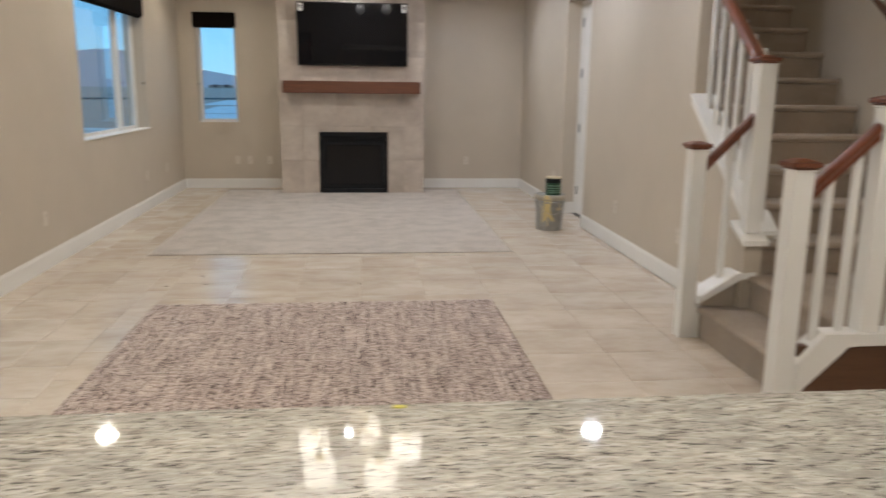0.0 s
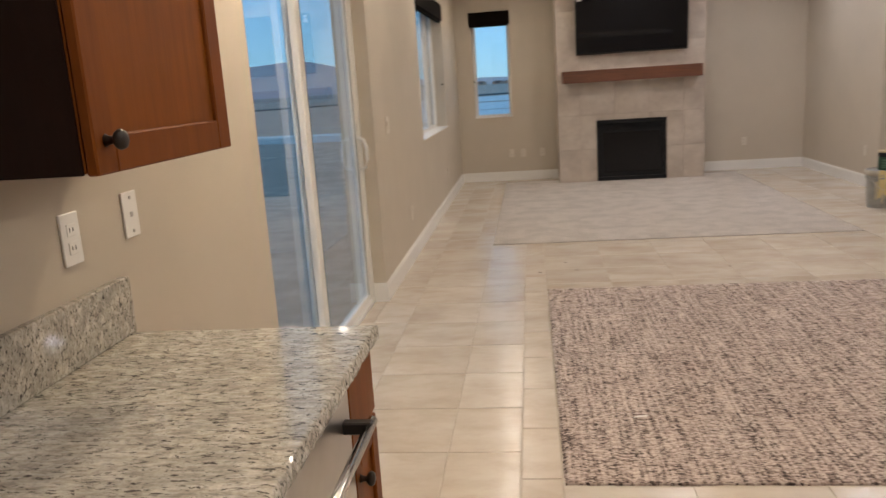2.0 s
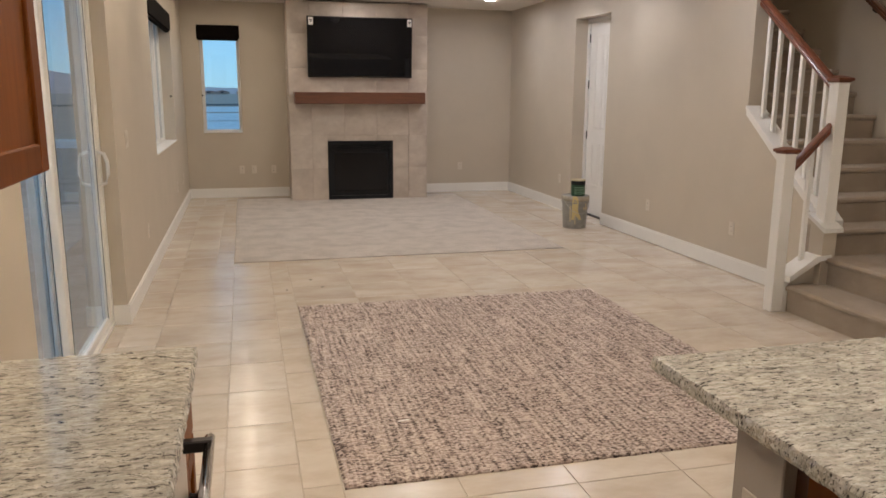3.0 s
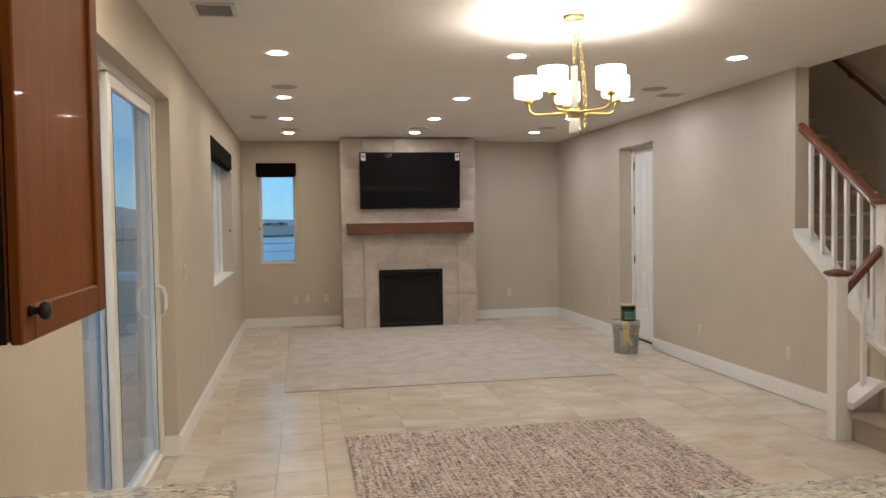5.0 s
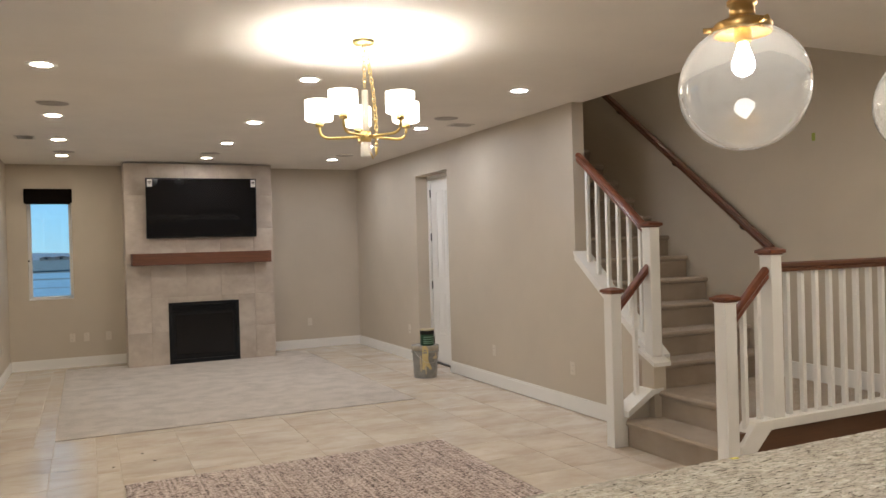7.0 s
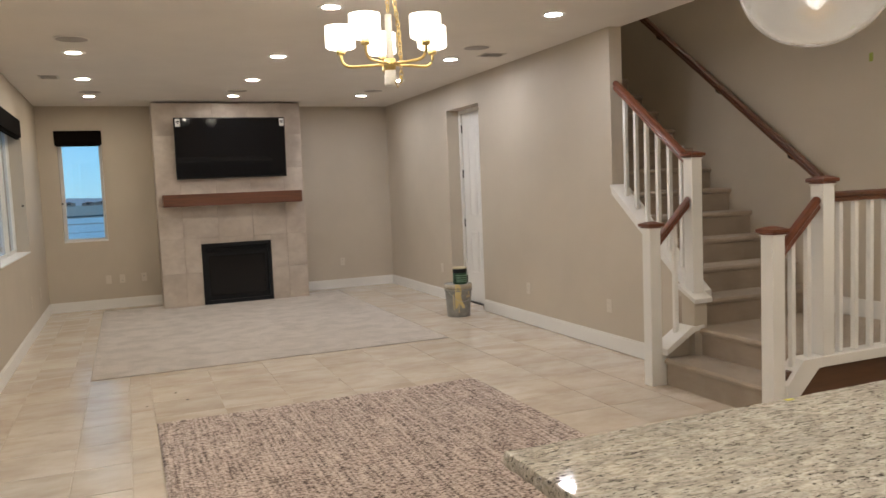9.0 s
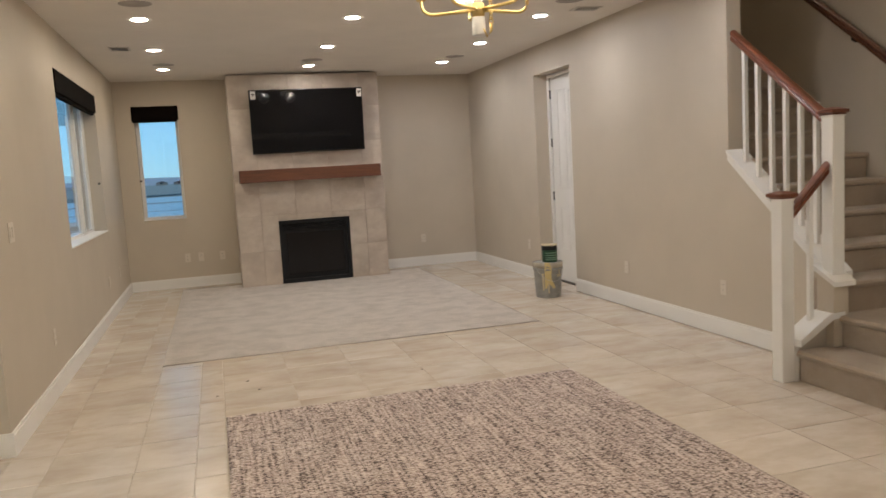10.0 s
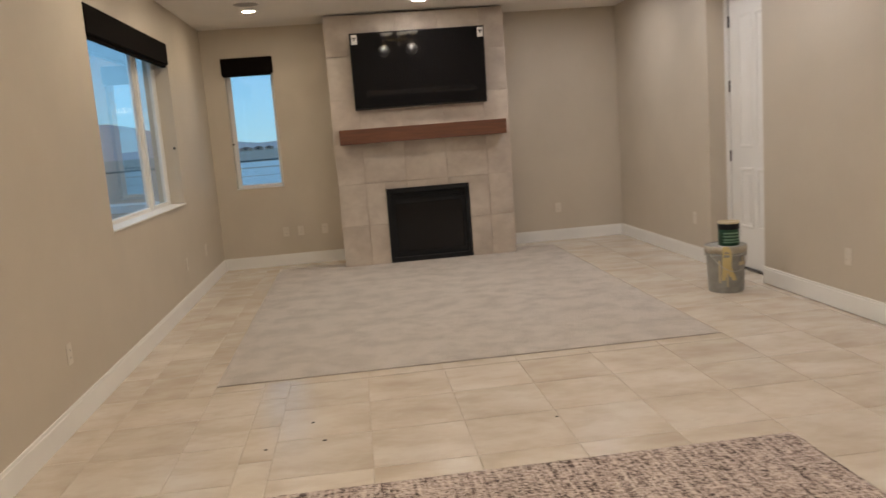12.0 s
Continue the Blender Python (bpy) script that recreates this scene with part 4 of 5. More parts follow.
# added unseen on the upper ceiling to light the stairwell
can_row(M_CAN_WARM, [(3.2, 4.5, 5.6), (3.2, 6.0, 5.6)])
# added unseen, warm and strong, for the wall beside the patio door
can_row(M_CAN_ADDED_KITCHEN, [(-1.62, 3.15, CEIL)])
for i, (x, y) in enumerate([(-1.55, 7.06), (1.845, 6.87), (-1.54, 10.22), (0.10, 10.02), (1.80, 9.92)]):
    s = thing("ceiling_speaker", (x, y, CEIL), "round flush ceiling speaker with paint-coloured grille", "speaker", "ceiling speakers")
    part("rim", lathe([(0.118, CEIL), (0.118, CEIL - 0.005), (0.128, CEIL - 0.006), (0.130, CEIL)], x, y, 40), M_CEIL, s)
    part("grille", lathe([(0.0, CEIL - 0.004), (0.117, CEIL - 0.004), (0.117, CEIL)], x, y, 40), M_GRILLE, s)
for x0, x1, y0, y1, along in ((-2.0, -1.765, 4.49, 4.76, "x"), (-1.97, -1.78, 8.98, 9.19, "x"), (2.04, 2.28, 7.11, 7.29, "x")):
    v = thing("ceiling_vent", ((x0 + x1) / 2, (y0 + y1) / 2, CEIL), "white louvred ceiling air vent", "vent", "ceiling vents")
    part("backing", block(x0 + 0.01, x1 - 0.01, y0 + 0.01, y1 - 0.01, CEIL - 0.002, CEIL - 0.0005), M_VENTDARK, v)
    for b in ((x0, x0 + 0.025, y0, y1), (x1 - 0.025, x1, y0, y1), (x0 + 0.025, x1 - 0.025, y0, y0 + 0.025), (x0 + 0.025, x1 - 0.025, y1 - 0.025, y1)):
        part("frame", block(*b, CEIL - 0.008, CEIL - 0.0005, 0.002), M_VENT, v)
    n_ = int((y1 - y0 - 0.05) / 0.022)
    for k in range(n_):
        y = y0 + 0.03 + k * 0.022
        bm = block(x0 + 0.025, x1 - 0.025, -0.009, 0.009, -0.0008, 0.0008)
        bmesh.ops.transform(bm, verts=bm.verts, matrix=Matrix.Translation((0, y + 0.008, CEIL - 0.009)) @ Matrix.Rotation(radians(38), 4, "X"))
        part("slat", bm, M_VENT, v)

# ---- chandelier ----
HX, HY = 0.180, 4.50
ch = thing("chandelier", (HX, HY, CEIL), "brass chandelier with five white glass shades, lit", "chandelier")
part("canopy", lathe([(0.0, CEIL - 0.028), (0.05, CEIL - 0.026), (0.062, CEIL - 0.018), (0.065, CEIL - 0.001)], HX, HY, 32), M_PALEBRASS, ch)
HUB = 2.165
part("stem", tube([(HX, HY, HUB - 0.03), (HX, HY, 2.44)], 0.020, 16), M_PLATE, ch, "white central column")
bm = lathe([(0.0, HUB - 0.035), (0.03, HUB - 0.03), (0.034, HUB), (0.03, HUB + 0.03), (0.0, HUB + 0.034)], HX, HY, 24)
part("hub", bm, M_PALEBRASS, ch)
part("finial", lathe([(0.0, HUB - 0.12), (0.034, HUB - 0.12), (0.036, HUB - 0.115), (0.030, HUB - 0.034), (0.0, HUB - 0.034)], HX, HY, 24), M_PLATE, ch, "white tapered finial")
chain = part("chain", bmesh.new(), M_PALEBRASS, ch, "brass link chain")
def link(cx, cy, cz, turn, tall=0.020, wide=0.011, thick=0.0026):
    pts = [Vector((wide * math.cos(a), 0, tall * math.sin(a))) for a in [2 * math.pi * k / 12 for k in range(13)]]
    rot = Matrix.Rotation(turn, 3, "Z")
    return tube([rot @ p + Vector((cx, cy, cz)) for p in pts], thick, 6)
k, z = 0, CEIL - 0.045
while z > 2.45:
    part("link", link(HX, HY, z, radians(90) * (k % 2) + 0.3), M_PALEBRASS, chain)
    z -= 0.031
    k += 1
# spare chain looped beside the column
for k in range(22):
    f = k / 21
    z = 2.66 - 0.58 * f
    part("link", link(HX + 0.012 + 0.045 * math.sin(f * 1.9), HY - 0.022, z, radians(90) * (k % 2) + 0.2), M_PALEBRASS, chain)
part("loose_loop", tube([(HX + 0.05, HY - 0.025, 2.100), (HX + 0.052, HY - 0.025, 2.060), (HX + 0.03, HY - 0.03, 2.035), (HX + 0.012, HY - 0.03, 2.070)], 0.006, 8), M_PALEBRASS, chain)
SH_R, ARM = 0.084, 0.278
for k in range(5):
    a = radians(-135.7 + 72 * k)
    dx, dy = math.cos(a), math.sin(a)
    P = lambda r, z: (HX + r * dx, HY + r * dy, z)
    arm = part("arm", tube([P(0.02, HUB), P(0.10, HUB - 0.002), P(0.20, HUB - 0.004), P(0.232, HUB - 0.002), P(0.253, HUB + 0.006), P(0.268, HUB + 0.020), P(0.276, HUB + 0.038), P(ARM, HUB + 0.058), P(ARM, HUB + 0.08)], 0.0085, 12), M_PALEBRASS, ch)
    cx, cy, _ = P(ARM, 0)
    part("socket", lathe([(0.0, HUB + 0.067), (0.022, HUB + 0.067), (0.024, HUB + 0.072), (0.024, HUB + 0.112), (0.0, HUB + 0.112)], cx, cy, 20), M_PALEBRASS, arm)
    part("shade", lathe([(0.022, HUB + 0.100), (SH_R - 0.012, HUB + 0.102), (SH_R, HUB + 0.110), (SH_R, HUB + 0.225), (SH_R - 0.003, HUB + 0.225), (SH_R - 0.003, HUB + 0.112), (0.022, HUB + 0.106)], cx, cy, 32), M_LAMPSHADE, arm, "white glass drum shade")
    part("bulb", lathe([(0.0, HUB + 0.112), (0.012, HUB + 0.114), (0.014, HUB + 0.132), (0.026, HUB + 0.160), (0.026, HUB + 0.177), (0.018, HUB + 0.195), (0.0, HUB + 0.202)], cx, cy, 16), M_BULB, arm, "glowing bulb")

# ---- globe pendants over the island ----
def pendant(cx, cy, cz, r):
    e = thing("pendant_light", (cx, cy, CEIL), "clear glass globe pendant with brass fitting, lit", "pendant light", "island pendants")
    bm = bmesh.new()
    for rr in (r, r - 0.0025):
        lathe([(rr * math.sin(math.pi * k / 32) if k < 32 else 0.0, cz + rr * math.cos(math.pi * k / 32)) for k in range(3, 33)], cx, cy, 48, bm)
    inner = [f for f in bm.faces if (f.calc_center_median() - Vector((cx, cy, cz))).length < r - 0.0016]
    mid = Vector((cx, cy, cz))
    for f in bm.faces:
        f.normal_update()
        out = f.normal.dot(f.calc_center_median() - mid) > 0
        if out == (f in inner):
            f.normal_flip()
    part("globe", bm, M_GLOBE, e, "clear glass globe").visible_shadow = False
    t = cz + r
    fit = part("fitter", lathe([(0.058, t - 0.022), (0.061, t - 0.018), (0.061, t - 0.004), (0.056, t + 0.003), (0.038, t + 0.010), (0.028, t + 0.015), (0.026, t + 0.020), (0.026, t + 0.038), (0.031, t + 0.041), (0.031, t + 0.050), (0.014, t + 0.055), (0.011, t + 0.07), (0.0, t + 0.07)], cx, cy, 32), M_BRASS, e, "brass stepped fitter")
    for k in range(3):
        a = radians(20 + 120 * k)
        part("thumbscrew", tube([(cx + 0.06 * math.cos(a), cy + 0.06 * math.sin(a), t - 0.008), (cx + 0.08 * math.cos(a), cy + 0.08 * math.sin(a), t - 0.008)], 0.006, 8), M_BRASS, fit)
    part("rod", tube([(cx, cy, t + 0.06), (cx, cy, CEIL - 0.02)], 0.006, 10), M_BRASS, e)
    part("canopy", lathe([(0.0, CEIL - 0.026), (0.055, CEIL - 0.024), (0.062, CEIL - 0.001)], cx, cy, 32), M_BRASS, e)
    part("bulb", lathe([(0.0, cz + 0.024), (0.009, cz + 0.025), (0.017, cz + 0.030), (0.022, cz + 0.038), (0.024, cz + 0.047), (0.023, cz + 0.056), (0.019, cz + 0.068), (0.014, cz + 0.082), (0.011, cz + 0.095), (0.0, cz + 0.096)], cx, cy, 32), M_GLOBEBULB, e, "glowing frosted bulb")
    part("socket", lathe([(0.0, cz + 0.095), (0.016, cz + 0.095), (0.018, cz + 0.10), (0.018, t - 0.01), (0.012, t)], cx, cy, 20), M_BRASS, e)
pendant(-0.065, 1.395, 1.827, 0.1355)
pendant(0.575, 1.395, 1.827, 0.1355)

# ---- bucket and paint can ----
bx, by = 2.175, 8.30
bk = thing("bucket", (bx, by, 0), "scuffed grey plastic bucket on the floor by the door", "bucket")
part("body", lathe([(0.0, 0.0), (0.128, 0.0), (0.132, 0.01), (0.150, 0.345), (0.156, 0.350), (0.156, 0.368), (0.148, 0.370), (0.146, 0.345), (0.127, 0.012), (0.0, 0.012)], bx, by, 40), M_BUCKET, bk)
M_LIDBAND = plain("stained_rim", (0.50, 0.44, 0.34), 0.5, 0, 0.35)
part("rim_band", lathe([(0.1485, 0.312), (0.158, 0.316), (0.160, 0.366), (0.150, 0.369)], bx, by, 40), M_LIDBAND, bk, "cream paint-stained rim band")
def arc_patch(parent, name, r0, r1, z0, z1, a0, a1, material, label=""):
    """A thin curved patch on an upright cone, r0 at its foot and r1 at its top."""
    bm = bmesh.new()
    n_ = 8
    rows_ = [[bm.verts.new((bx + r * math.cos(radians(a0 + (a1 - a0) * k / n_)), by + r * math.sin(radians(a0 + (a1 - a0) * k / n_)), z)) for k in range(n_ + 1)]
             for r, z in ((r0, z0), (r0 + 0.002, z0 + 0.003), (r1 + 0.002, z1 - 0.003), (r1, z1))]
    for p_, q_ in zip(rows_, rows_[1:]):
        for k in range(n_):
            bm.faces.new((p_[k], p_[k + 1], q_[k + 1], q_[k]))
    bmesh.ops.recalc_face_normals(bm, faces=bm.faces)
    return part(name, bm, material, parent, label)
arc_patch(bk, "paint_splash", 0.1435, 0.1455, 0.215, 0.245, 285, 312, M_LID, "pale paint splash")
arc_patch(bk, "paint_splash", 0.1455, 0.147, 0.25, 0.285, 296, 304, M_LID, "pale paint splash")
arc_patch(bk, "paint_splash", 0.1365, 0.1462, 0.08, 0.26, 222, 229, M_LID, "pale paint drip")
arc_patch(bk, "paint_splash", 0.135, 0.141, 0.05, 0.16, 246, 251, M_LID, "pale paint drip")
part("rib", lathe([(0.147, 0.285), (0.157, 0.288), (0.157, 0.305), (0.148, 0.308)], bx, by, 40), M_BUCKET, bk)
part("bail_handle", tube([(bx + 0.158 * math.cos(radians(a)), by + 0.158 * math.sin(radians(a)), 0.335 - 0.16 * math.sin(radians((a + 170) / 160 * 180))) for a in range(-170, -9, 10)], 0.0025, 6), M_TIN, bk, "thin wire bail")
part("lid", lathe([(0.0, 0.352), (0.145, 0.352), (0.145, 0.362), (0.0, 0.362)], bx, by, 40), M_BUCKET, bk)
cl = bmesh.new()
rnd = random.Random(3)
prev = None
for k in range(9):
    f = k / 8
    z = 0.372 - 0.27 * f
    rad = 0.152 - 0.020 * f + 0.004
    a0, a1 = radians(236 - 4 * f), radians(252 + 20 * f + 4 * math.sin(k))
    ring = [cl.verts.new((bx + (rad + t) * math.cos(a), by + (rad + t) * math.sin(a), z)) for a, t in ((a0, 0.002), (a0, 0.008), (a1, 0.009), (a1, 0.002))]
    if prev:
        for q in range(4):
            cl.faces.new((prev[q], prev[(q + 1) % 4], ring[(q + 1) % 4], ring[q]))
    else:
        cl.faces.new(ring)
    prev = ring
cl.faces.new(prev[::-1])
bmesh.ops.recalc_face_normals(cl, faces=cl.faces)
single("cloth_strip", cl, M_CREAM, "pale yellow cloth strip hanging over the bucket", "cloth")
pc = thing("paint_can", (bx + 0.03, by, 0.363), "dark green labelled paint can on the bucket", "paint can")
part("label_wrap", lathe([(0.0, 0.363), (0.078, 0.363), (0.080, 0.367), (0.080, 0.535), (0.076, 0.540)], bx + 0.03, by, 32), M_GREEN, pc)
part("rim", lathe([(0.081, 0.535), (0.083, 0.540), (0.083, 0.550), (0.076, 0.551), (0.072, 0.544), (0.0, 0.544)], bx + 0.03, by, 32), M_LID, pc, "cream paint-stained lid")
part("label_band", lathe([(0.0803, 0.490), (0.0814, 0.492), (0.0814, 0.530), (0.0803, 0.533)], bx + 0.03, by, 32), M_BLACK, pc, "dark band round the label")
part("wire_handle", tube([(bx + 0.112, by - 0.005, 0.515), (bx + 0.122, by - 0.02, 0.48), (bx + 0.118, by - 0.035, 0.44), (bx + 0.108, by - 0.04, 0.42)], 0.0022, 6), M_TIN, pc, "thin wire handle")
for z in (0.385, 0.405, 0.43, 0.455):
    bm = lathe([(0.0803, z), (0.0812, z + 0.002), (0.0812, z + 0.010), (0.0803, z + 0.012)], bx + 0.03, by, 32)
    kill = [f for f in bm.faces if f.calc_center_median().y > by - 0.045]
    bmesh.ops.delete(bm, geom=kill, context="FACES")
    part("label_print", bm, M_PRINT, pc, "pale green printed bars")

single("paper_scrap", prism([(-0.845, 3.478), (-0.79, 3.487), (-0.782, 3.499), (-0.83, 3.494)], "z", 0.0125, 0.0145), M_PLATE, "small white paper scrap on the woven rug", "paper scrap")
for x, y, r in ((-1.0, 6.391, 0.010), (-1.207, 6.101, 0.009), (-0.932, 6.137, 0.011), (0.193, 6.092, 0.008)):
    single("grit_chip", prism([(x - r, y - r * 0.4), (x + r * 0.6, y - r * 0.6), (x + r, y + r * 0.3), (x - r * 0.3, y + r * 0.6)], "z", 0.0006, 0.0035), M_BRONZE, "tiny dark chip of debris on the tile", "debris", "floor debris")
single("tape_scrap", prism([(0.270, 1.786), (0.292, 1.784), (0.294, 1.794), (0.273, 1.797)], "z", IZ + 0.0005, IZ + 0.0025), plain("yellow_tape", (0.62, 0.55, 0.10), 0.6), "small yellow-green tape scrap on the granite edge", "tape")
single("tape_mark", block(STAIR_X - 0.0025, STAIR_X - 0.0005, 4.26, 4.29, 2.225, 2.285), plain("green_tape", (0.35, 0.42, 0.08), 0.6), "small green tape mark on the stairwell wall", "tape")
# ---- outdoors ----
M_DIRT = painted("dirt", (0.58, 0.40, 0.32), 0.95, 0.35, 0.6, 6)
M_CONC = painted("concrete", (0.82, 0.82, 0.82), 0.8, 0.12, 0.2, 12)
M_ASPHALT = painted("asphalt", (0.10, 0.10, 0.105), 0.85, 0.2, 0.2, 12)
# hill colour is paled in place of distance haze
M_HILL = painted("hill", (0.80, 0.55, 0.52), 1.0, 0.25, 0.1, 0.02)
M_ROOF = plain("brown_roof", (0.30, 0.17, 0.14), 0.8)
M_POLE = plain("dark_pole", (0.05, 0.05, 0.055), 0.5)
M_SIGN = plain("green_sign", (0.02, 0.14, 0.08), 0.5)
M_RED = plain("red_sign", (0.45, 0.02, 0.02), 0.5)
GZ = -0.22
bm = bmesh.new()
N = 60
R = [4.5 * 1.115 ** k for k in range(N)]
rings = []
for r in R:
    rings.append([bm.verts.new((r * math.cos(2 * math.pi * k / 96), 5 + r * math.sin(2 * math.pi * k / 96), GZ - 0.016 * max(r - 8, 0) ** 0.9 * (1 if r < 120 else (120 / r) ** 0.9) + (0.10 * noise.noise((r * math.cos(k / 15.28) * 0.35, r * math.sin(k / 15.28) * 0.35, 0)) if 14 < r < 40 else 0))) for k in range(96)])
for a, b in zip(rings, rings[1:]):
    for k in range(96):
        bm.faces.new((a[k], a[(k + 1) % 96], b[(k + 1) % 96], b[k])).smooth = True
bm.faces.new([v for v in rings[0]][::-1])
bmesh.ops.recalc_face_normals(bm, faces=bm.faces)
fixed("ground", bm, M_DIRT, "bare dirt ground reaching the horizon", "ground")
def gz(x, y):
    r = math.hypot(x, y - 5)
    return GZ - 0.016 * max(r - 8, 0) ** 0.9 * (1 if r < 120 else (120 / r) ** 0.9)
def strip(name, pts, width, lift, material, label, category):
    bm = bmesh.new()
    prev = None
    fine = []
    for (xa, ya), (xb, yb) in zip(pts, pts[1:]):
        n_ = max(2, int(math.hypot(xb - xa, yb - ya) / 4))
        fine += [(xa + (xb - xa) * k / n_, ya + (yb - ya) * k / n_) for k in range(n_)]
    fine.append(pts[-1])
    for i, (x, y) in enumerate(fine):
        (xa, ya), (xb, yb) = fine[max(i - 1, 0)], fine[min(i + 1, len(fine) - 1)]
        d = Vector((xb - xa, yb - ya, 0)).normalized()
        s = Vector((-d.y, d.x, 0)) * width / 2
        z = gz(x, y)
        ring = [bm.verts.new((x + q * s.x, y + q * s.y, z + h)) for q, h in ((-1, -0.4), (-1, lift), (1, lift), (1, -0.4))]
        if prev:
            for q in range(4):
                bm.faces.new((prev[q], prev[(q + 1) % 4], ring[(q + 1) % 4], ring[q]))
        prev = ring
    bmesh.ops.recalc_face_normals(bm, faces=bm.faces)
    return fixed(name, bm, material, label, category)
def arc(cx, cy, r, a0, a1, n_=14):
    return [(cx + r * math.cos(radians(a0 + (a1 - a0) * k / n_)), cy + r * math.sin(radians(a0 + (a1 - a0) * k / n_))) for k in range(n_ + 1)]
def P(d, s):
    """A place d metres out along the view over the plain, s metres across it."""
    return (-0.42 * d + 0.906 * s, 2 + 0.906 * d + 0.42 * s)
strip("pavement", [(-60, 50), (-22, 35), (-12, 31), (40, 12)], 1.1, 0.24, M_CONC, "pale concrete pavement edge", "pavement")
strip("road", [(-75, 74), (-46, 80), (-50, 104), (-64, 150)], 11.0, 0.08, M_ASPHALT, "asphalt road bending away", "road")
strip("kerb", [(-60, 34), (-32, 52), (-42, 77), (-52, 104), (-59, 122), (-64, 150)], 1.3, 0.22, M_CONC, "curving pale concrete kerb", "kerb")
strip("kerb", [(-45, 94), (-50, 109), (-57, 132), (-69, 167), (-110, 260), (-162, 364)], 5.0, 0.24, M_CONC, "pale concrete kerb curving far off", "kerb")
strip("kerb", [(-60, 92), (-66, 108), (-74, 134), (-84, 173)], 2.4, 0.24, M_CONC, "pale concrete kerb", "kerb")
strip("kerb", [(-84, 136), (-93, 153), (-128, 221), (-220, 400)], 4.0, 0.24, M_CONC, "distant pale kerb", "kerb")
M_PALEFIELD = painted("pale_field", (0.86, 0.80, 0.80), 0.95, 0.25, 0.4, 3)
# strips paler than the dirt, laid across the far ground
for y_, w_, x_ in ((33, 7, -6.5), (50, 12, -9.5), (74, 20, -13.5), (118, 40, -21)):
    strip("field", [(x_, y_ - 2), (12, y_), (46, y_ + 5)], w_, 0.12, M_PALEFIELD, "pale strip of open field", "field")
strip("road", [P(150, -150), P(150, 150)], 8.0, 0.2, M_ASPHALT, "distant asphalt road", "road")
x, y = P(39.5, -4.0)
z = gz(x, y)
p = thing("street_lamp", (x, y, z), "dark metal street lamp pole by the pavement", "street lamp")
part("pole", tube([(x, y, z - 0.1), (x, y, z + 4.6)], 0.05, 8), M_POLE, p)
part("lamp_head", block(x - 0.36, x - 0.08, y - 0.11, y + 0.11, z + 3.85, z + 4.2, 0.03), M_POLE, p)
part("bracket", tube([(x, y, z + 4.4), (x - 0.22, y, z + 4.4), (x - 0.22, y, z + 4.15)], 0.03, 8), M_POLE, p)
x, y = P(40.5, -6.6)
z = gz(x, y)
p = thing("street_sign", (x, y, z), "grey sign plate on a thin pole", "sign pole")
part("pole", tube([(x, y, z - 0.1), (x, y, z + 2.6)], 0.03, 8), M_POLE, p)
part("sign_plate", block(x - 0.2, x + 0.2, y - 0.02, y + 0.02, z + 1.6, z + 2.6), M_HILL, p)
x, y = P(98, -3.4)
z = gz(x, y)
p = thing("street_sign", (x, y, z), "green street name sign above a red stop plate", "sign pole")
part("pole", tube([(x, y, z - 0.1), (x, y, z + 4.1)], 0.05, 8), M_POLE, p)
part("name_plate", block(x - 0.95, x + 0.95, y - 0.05, y + 0.05, z + 3.8, z + 4.1), M_SIGN, p, "green name plate")
part("stop_plate", prism([(x + 0.5 * math.cos(radians(22.5 + 45 * k)), z + 1.9 + 0.5 * math.sin(radians(22.5 + 45 * k))) for k in range(8)], "y", y - 0.09, y - 0.06), M_RED, p, "red eight-sided plate")
single("timber_board", block(-3.44, -3.38, 4.95, 5.5, GZ + 0.01, GZ + 0.05, 0.006), M_CONC, "pale board lying on the dirt outside", "board")
# low far buildings
rnd = random.Random(21)
for k in range(14):
    d, s = rnd.uniform(570, 610), 150 + k * 14 + rnd.uniform(-4, 4)
    x, y = P(d, s)
    z = gz(x, y)
    w, dp, h = rnd.uniform(6, 11), rnd.uniform(6, 9), rnd.uniform(1.6, 2.2)
    hs = thing("house", (x, y, z), "small distant house with a pitched roof", "house", "far houses")
    part("wall", block(x - w / 2, x + w / 2, y - dp / 2, y + dp / 2, z - 0.5, z + h), M_DIRT, hs)
    part("roof", prism([(x - w / 2 - 0.4, z + h), (x + w / 2 + 0.4, z + h), (x, z + h + 1.1)], "y", y - dp / 2 - 0.4, y + dp / 2 + 0.4), M_ROOF, hs)
    part("window", block(x - 1.2, x + 1.2, y - dp / 2 - 0.06, y - dp / 2 - 0.01, z + 0.9, z + 2.0), M_POLE, hs)
# far hills
bm = bmesh.new()
prev = None
for k in range(181):
    a = radians(40 + 200 * k / 180)
    ring = []
    for j, (d, f) in enumerate(((620, 0.0), (760, 0.45), (900, 1.0), (1050, 0.7), (1300, 0.0))):
        lift_ = 0.30 + 0.85 * min(max((math.degrees(a) - 97) / 10, 0), 1)
        h = 34 + 18 * abs(noise.noise((k * 0.06, j * 0.25, 3.1))) + 7 * noise.noise((k * 0.21, j * 0.4, 1.0))
        ring.append(bm.verts.new((d * math.cos(a), 5 + d * math.sin(a), -6 + max(h, 4) * f * lift_)))
    if prev:
        for q in range(4):
            bm.faces.new((prev[q], ring[q], ring[q + 1], prev[q + 1])).smooth = True
    prev = ring
bmesh.ops.recalc_face_normals(bm, faces=bm.faces)
fixed("backdrop", bm, M_HILL, "low hills on the horizon, paled in colour for distance haze", "hills")

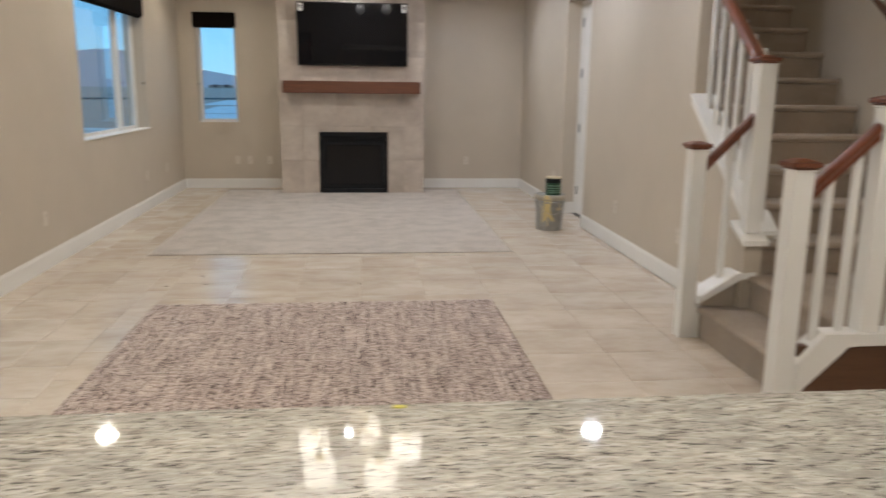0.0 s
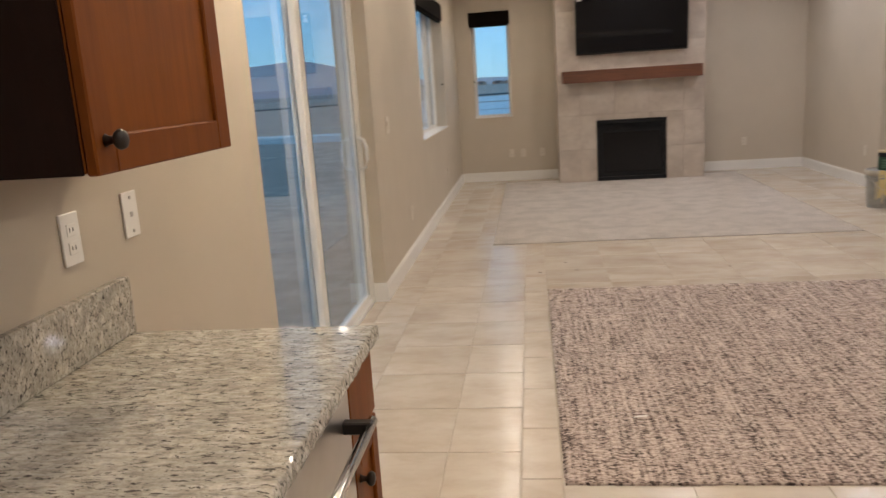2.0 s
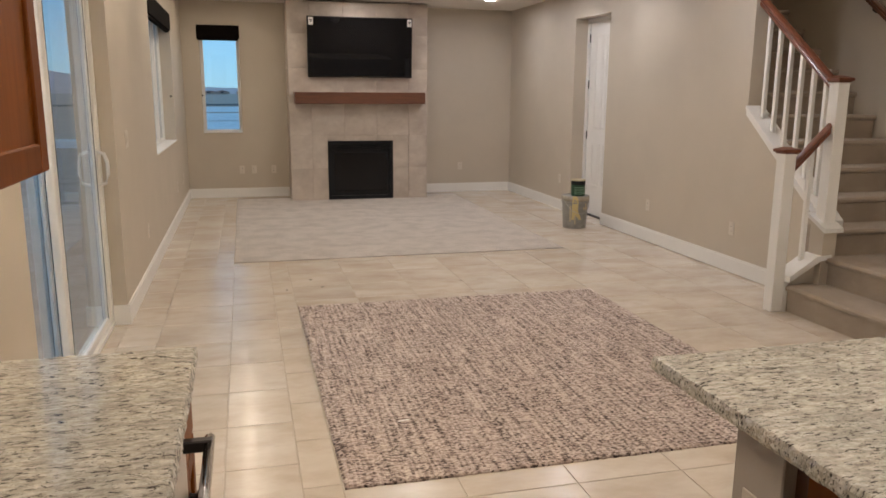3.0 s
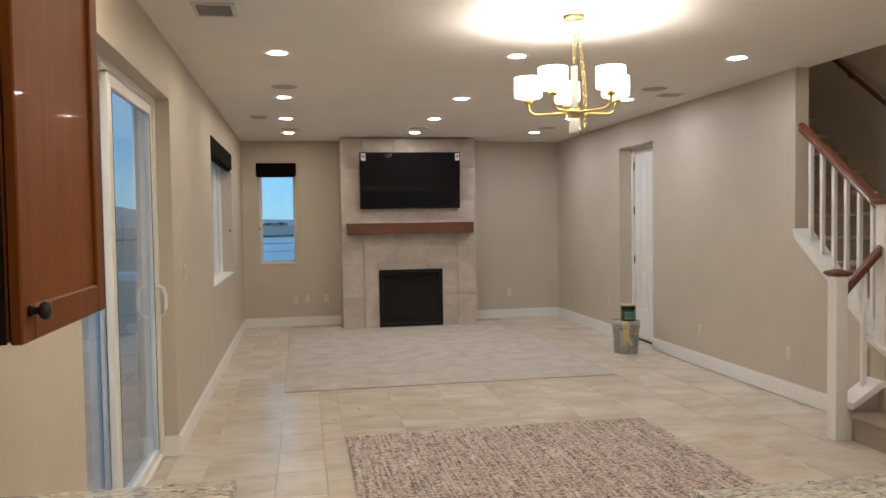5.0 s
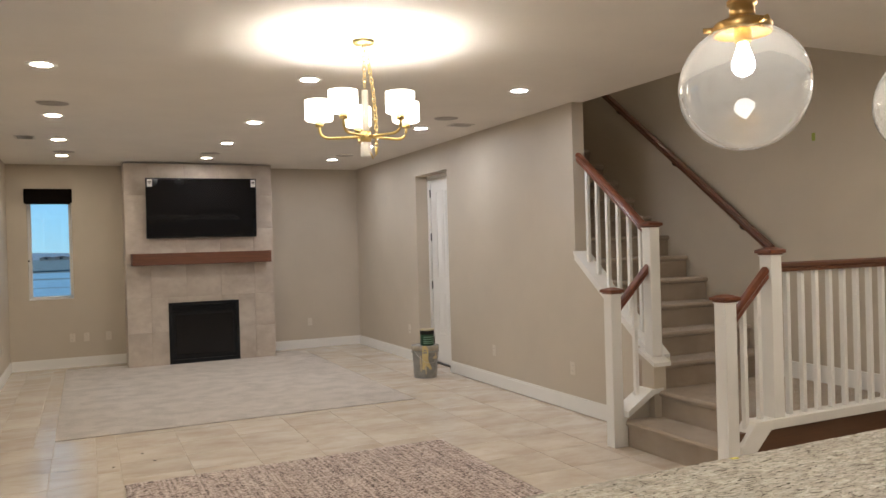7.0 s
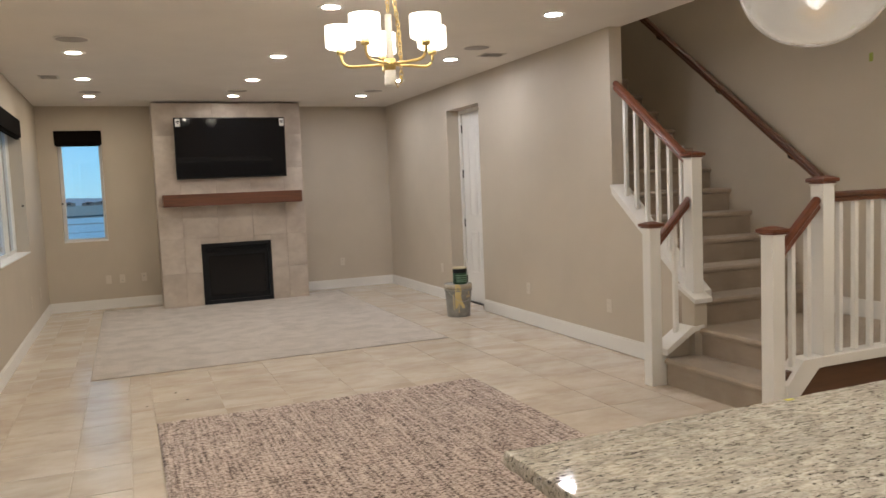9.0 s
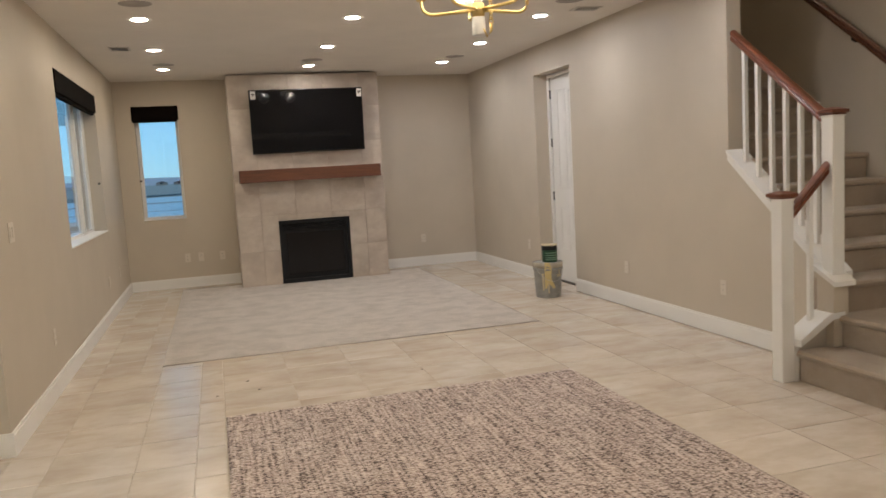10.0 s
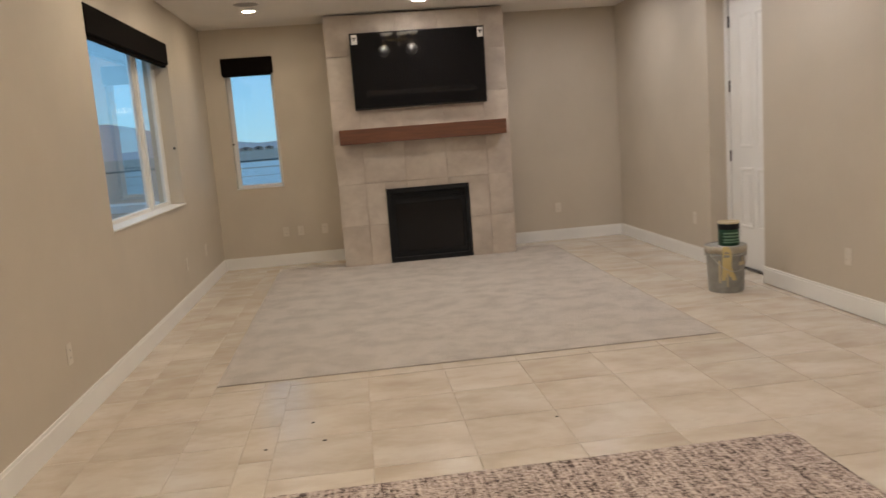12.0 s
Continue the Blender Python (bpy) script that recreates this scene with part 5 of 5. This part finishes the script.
# ---- floor tiles, last ----
PX, PY = 0.4565, 0.427
GAP = 0.0022
strips = [(-2.27, -2.048, 0.10), (-2.048, -1.612, 0.0), (-1.612, -1.316, 0.0), (-1.316, -1.164, 0.5)]
x = -1.164
while x < STAIR_X:
    strips.append((x, min(x + PX, STAIR_X), 0.0))
    x += PX
near, rest = [], []
cut = [(*s, NEAR, BACK) for s in strips if s[0] != -2.048]
cut += [(-2.048, -1.612, 0.0, NEAR, 7.016), (-2.048, -1.765, 0.0, 7.016, BACK), (-1.765, -1.612, 0.5, 7.016, BACK)]
for x0, x1, off, lo, hi in cut:
    y = 3.2 + off * PY - 13 * PY
    while y < hi:
        ya, yb = max(y, lo), min(y + PY, hi)
        y += PY
        if yb - ya < 0.02 or x1 - x0 < 0.02:
            continue
        in_carpet = x0 > -1.62 and x1 < 1.60 and ya > 7.0
        a, b, c, d = x0 + GAP, x1 - GAP, ya + GAP, yb - GAP
        under = a > -1.1 and b < 1.05 and c > 2.98 and d < 5.55
        hid = b < -1.66 and d < 1.9 or (a > -0.5 and b < 1.95 and d < 1.3 and c > 0.8)
        (rest if in_carpet or under or hid or ya < 1.0 or x0 > 3.0 or (x0 > 2.05 and ya < 4.9) or yb > 11.0 else near).append((a, b, c, d))
for k in range(7):
    ya, yb = max(3.2 + (k - 0.9) * PY, SLIDE[0]), min(3.2 + (k + 0.1) * PY, SLIDE[1])
    if yb - ya > 0.02:
        near.append((LEFT - 0.083, LEFT - GAP, ya + GAP, yb - GAP))
floor = bpy.data.objects["floor"]
shared = {}
rnd = random.Random(11)
def tile_mesh(w, d):
    key = (round(w, 3), round(d, 3))
    if key not in shared:
        bm = bmesh.new()
        e = 0.0022
        lo = [bm.verts.new((sx * w / 2, sy * d / 2, -0.004)) for sx, sy in ((-1, -1), (1, -1), (1, 1), (-1, 1))]
        mid = [bm.verts.new((sx * w / 2, sy * d / 2, -0.0012)) for sx, sy in ((-1, -1), (1, -1), (1, 1), (-1, 1))]
        hi = [bm.verts.new((sx * (w / 2 - e), sy * (d / 2 - e), 0)) for sx, sy in ((-1, -1), (1, -1), (1, 1), (-1, 1))]
        for p, q in ((lo, mid), (mid, hi)):
            for k in range(4):
                bm.faces.new((p[k], p[(k + 1) % 4], q[(k + 1) % 4], q[k]))
        bm.faces.new(hi)
        me = bpy.data.meshes.new("tile")
        bm.to_mesh(me); bm.free()
        me.materials.append(M_TILE)
        shared[key] = me
    return shared[key]
near.sort(key=lambda q: abs(q[2] - 5.0))
for a, b, c, d in near[:300]:
    ob = new("tile", tile_mesh(b - a, d - c))
    ob.location = ((a + b) / 2, (c + d) / 2, rnd.uniform(-0.0003, 0.0003))
    ob.parent = floor
vs, fs = [], []
for a, b, c, d in near[300:] + rest:
    k = len(vs)
    vs += [(a, c, -0.004), (b, c, -0.004), (b, d, -0.004), (a, d, -0.004), (a, c, 0), (b, c, 0), (b, d, 0), (a, d, 0)]
    fs += [(k + 4, k + 5, k + 6, k + 7), (k, k + 1, k + 5, k + 4), (k + 1, k + 2, k + 6, k + 5), (k + 2, k + 3, k + 7, k + 6), (k + 3, k, k + 4, k + 7)]
me = bpy.data.meshes.new("tiles_far")
me.from_pydata(vs, [], fs)
me.materials.append(M_TILE)
ob = new("tiles_far", me)
ob.parent = floor
tagged(ob, "", "", "", "stuff")
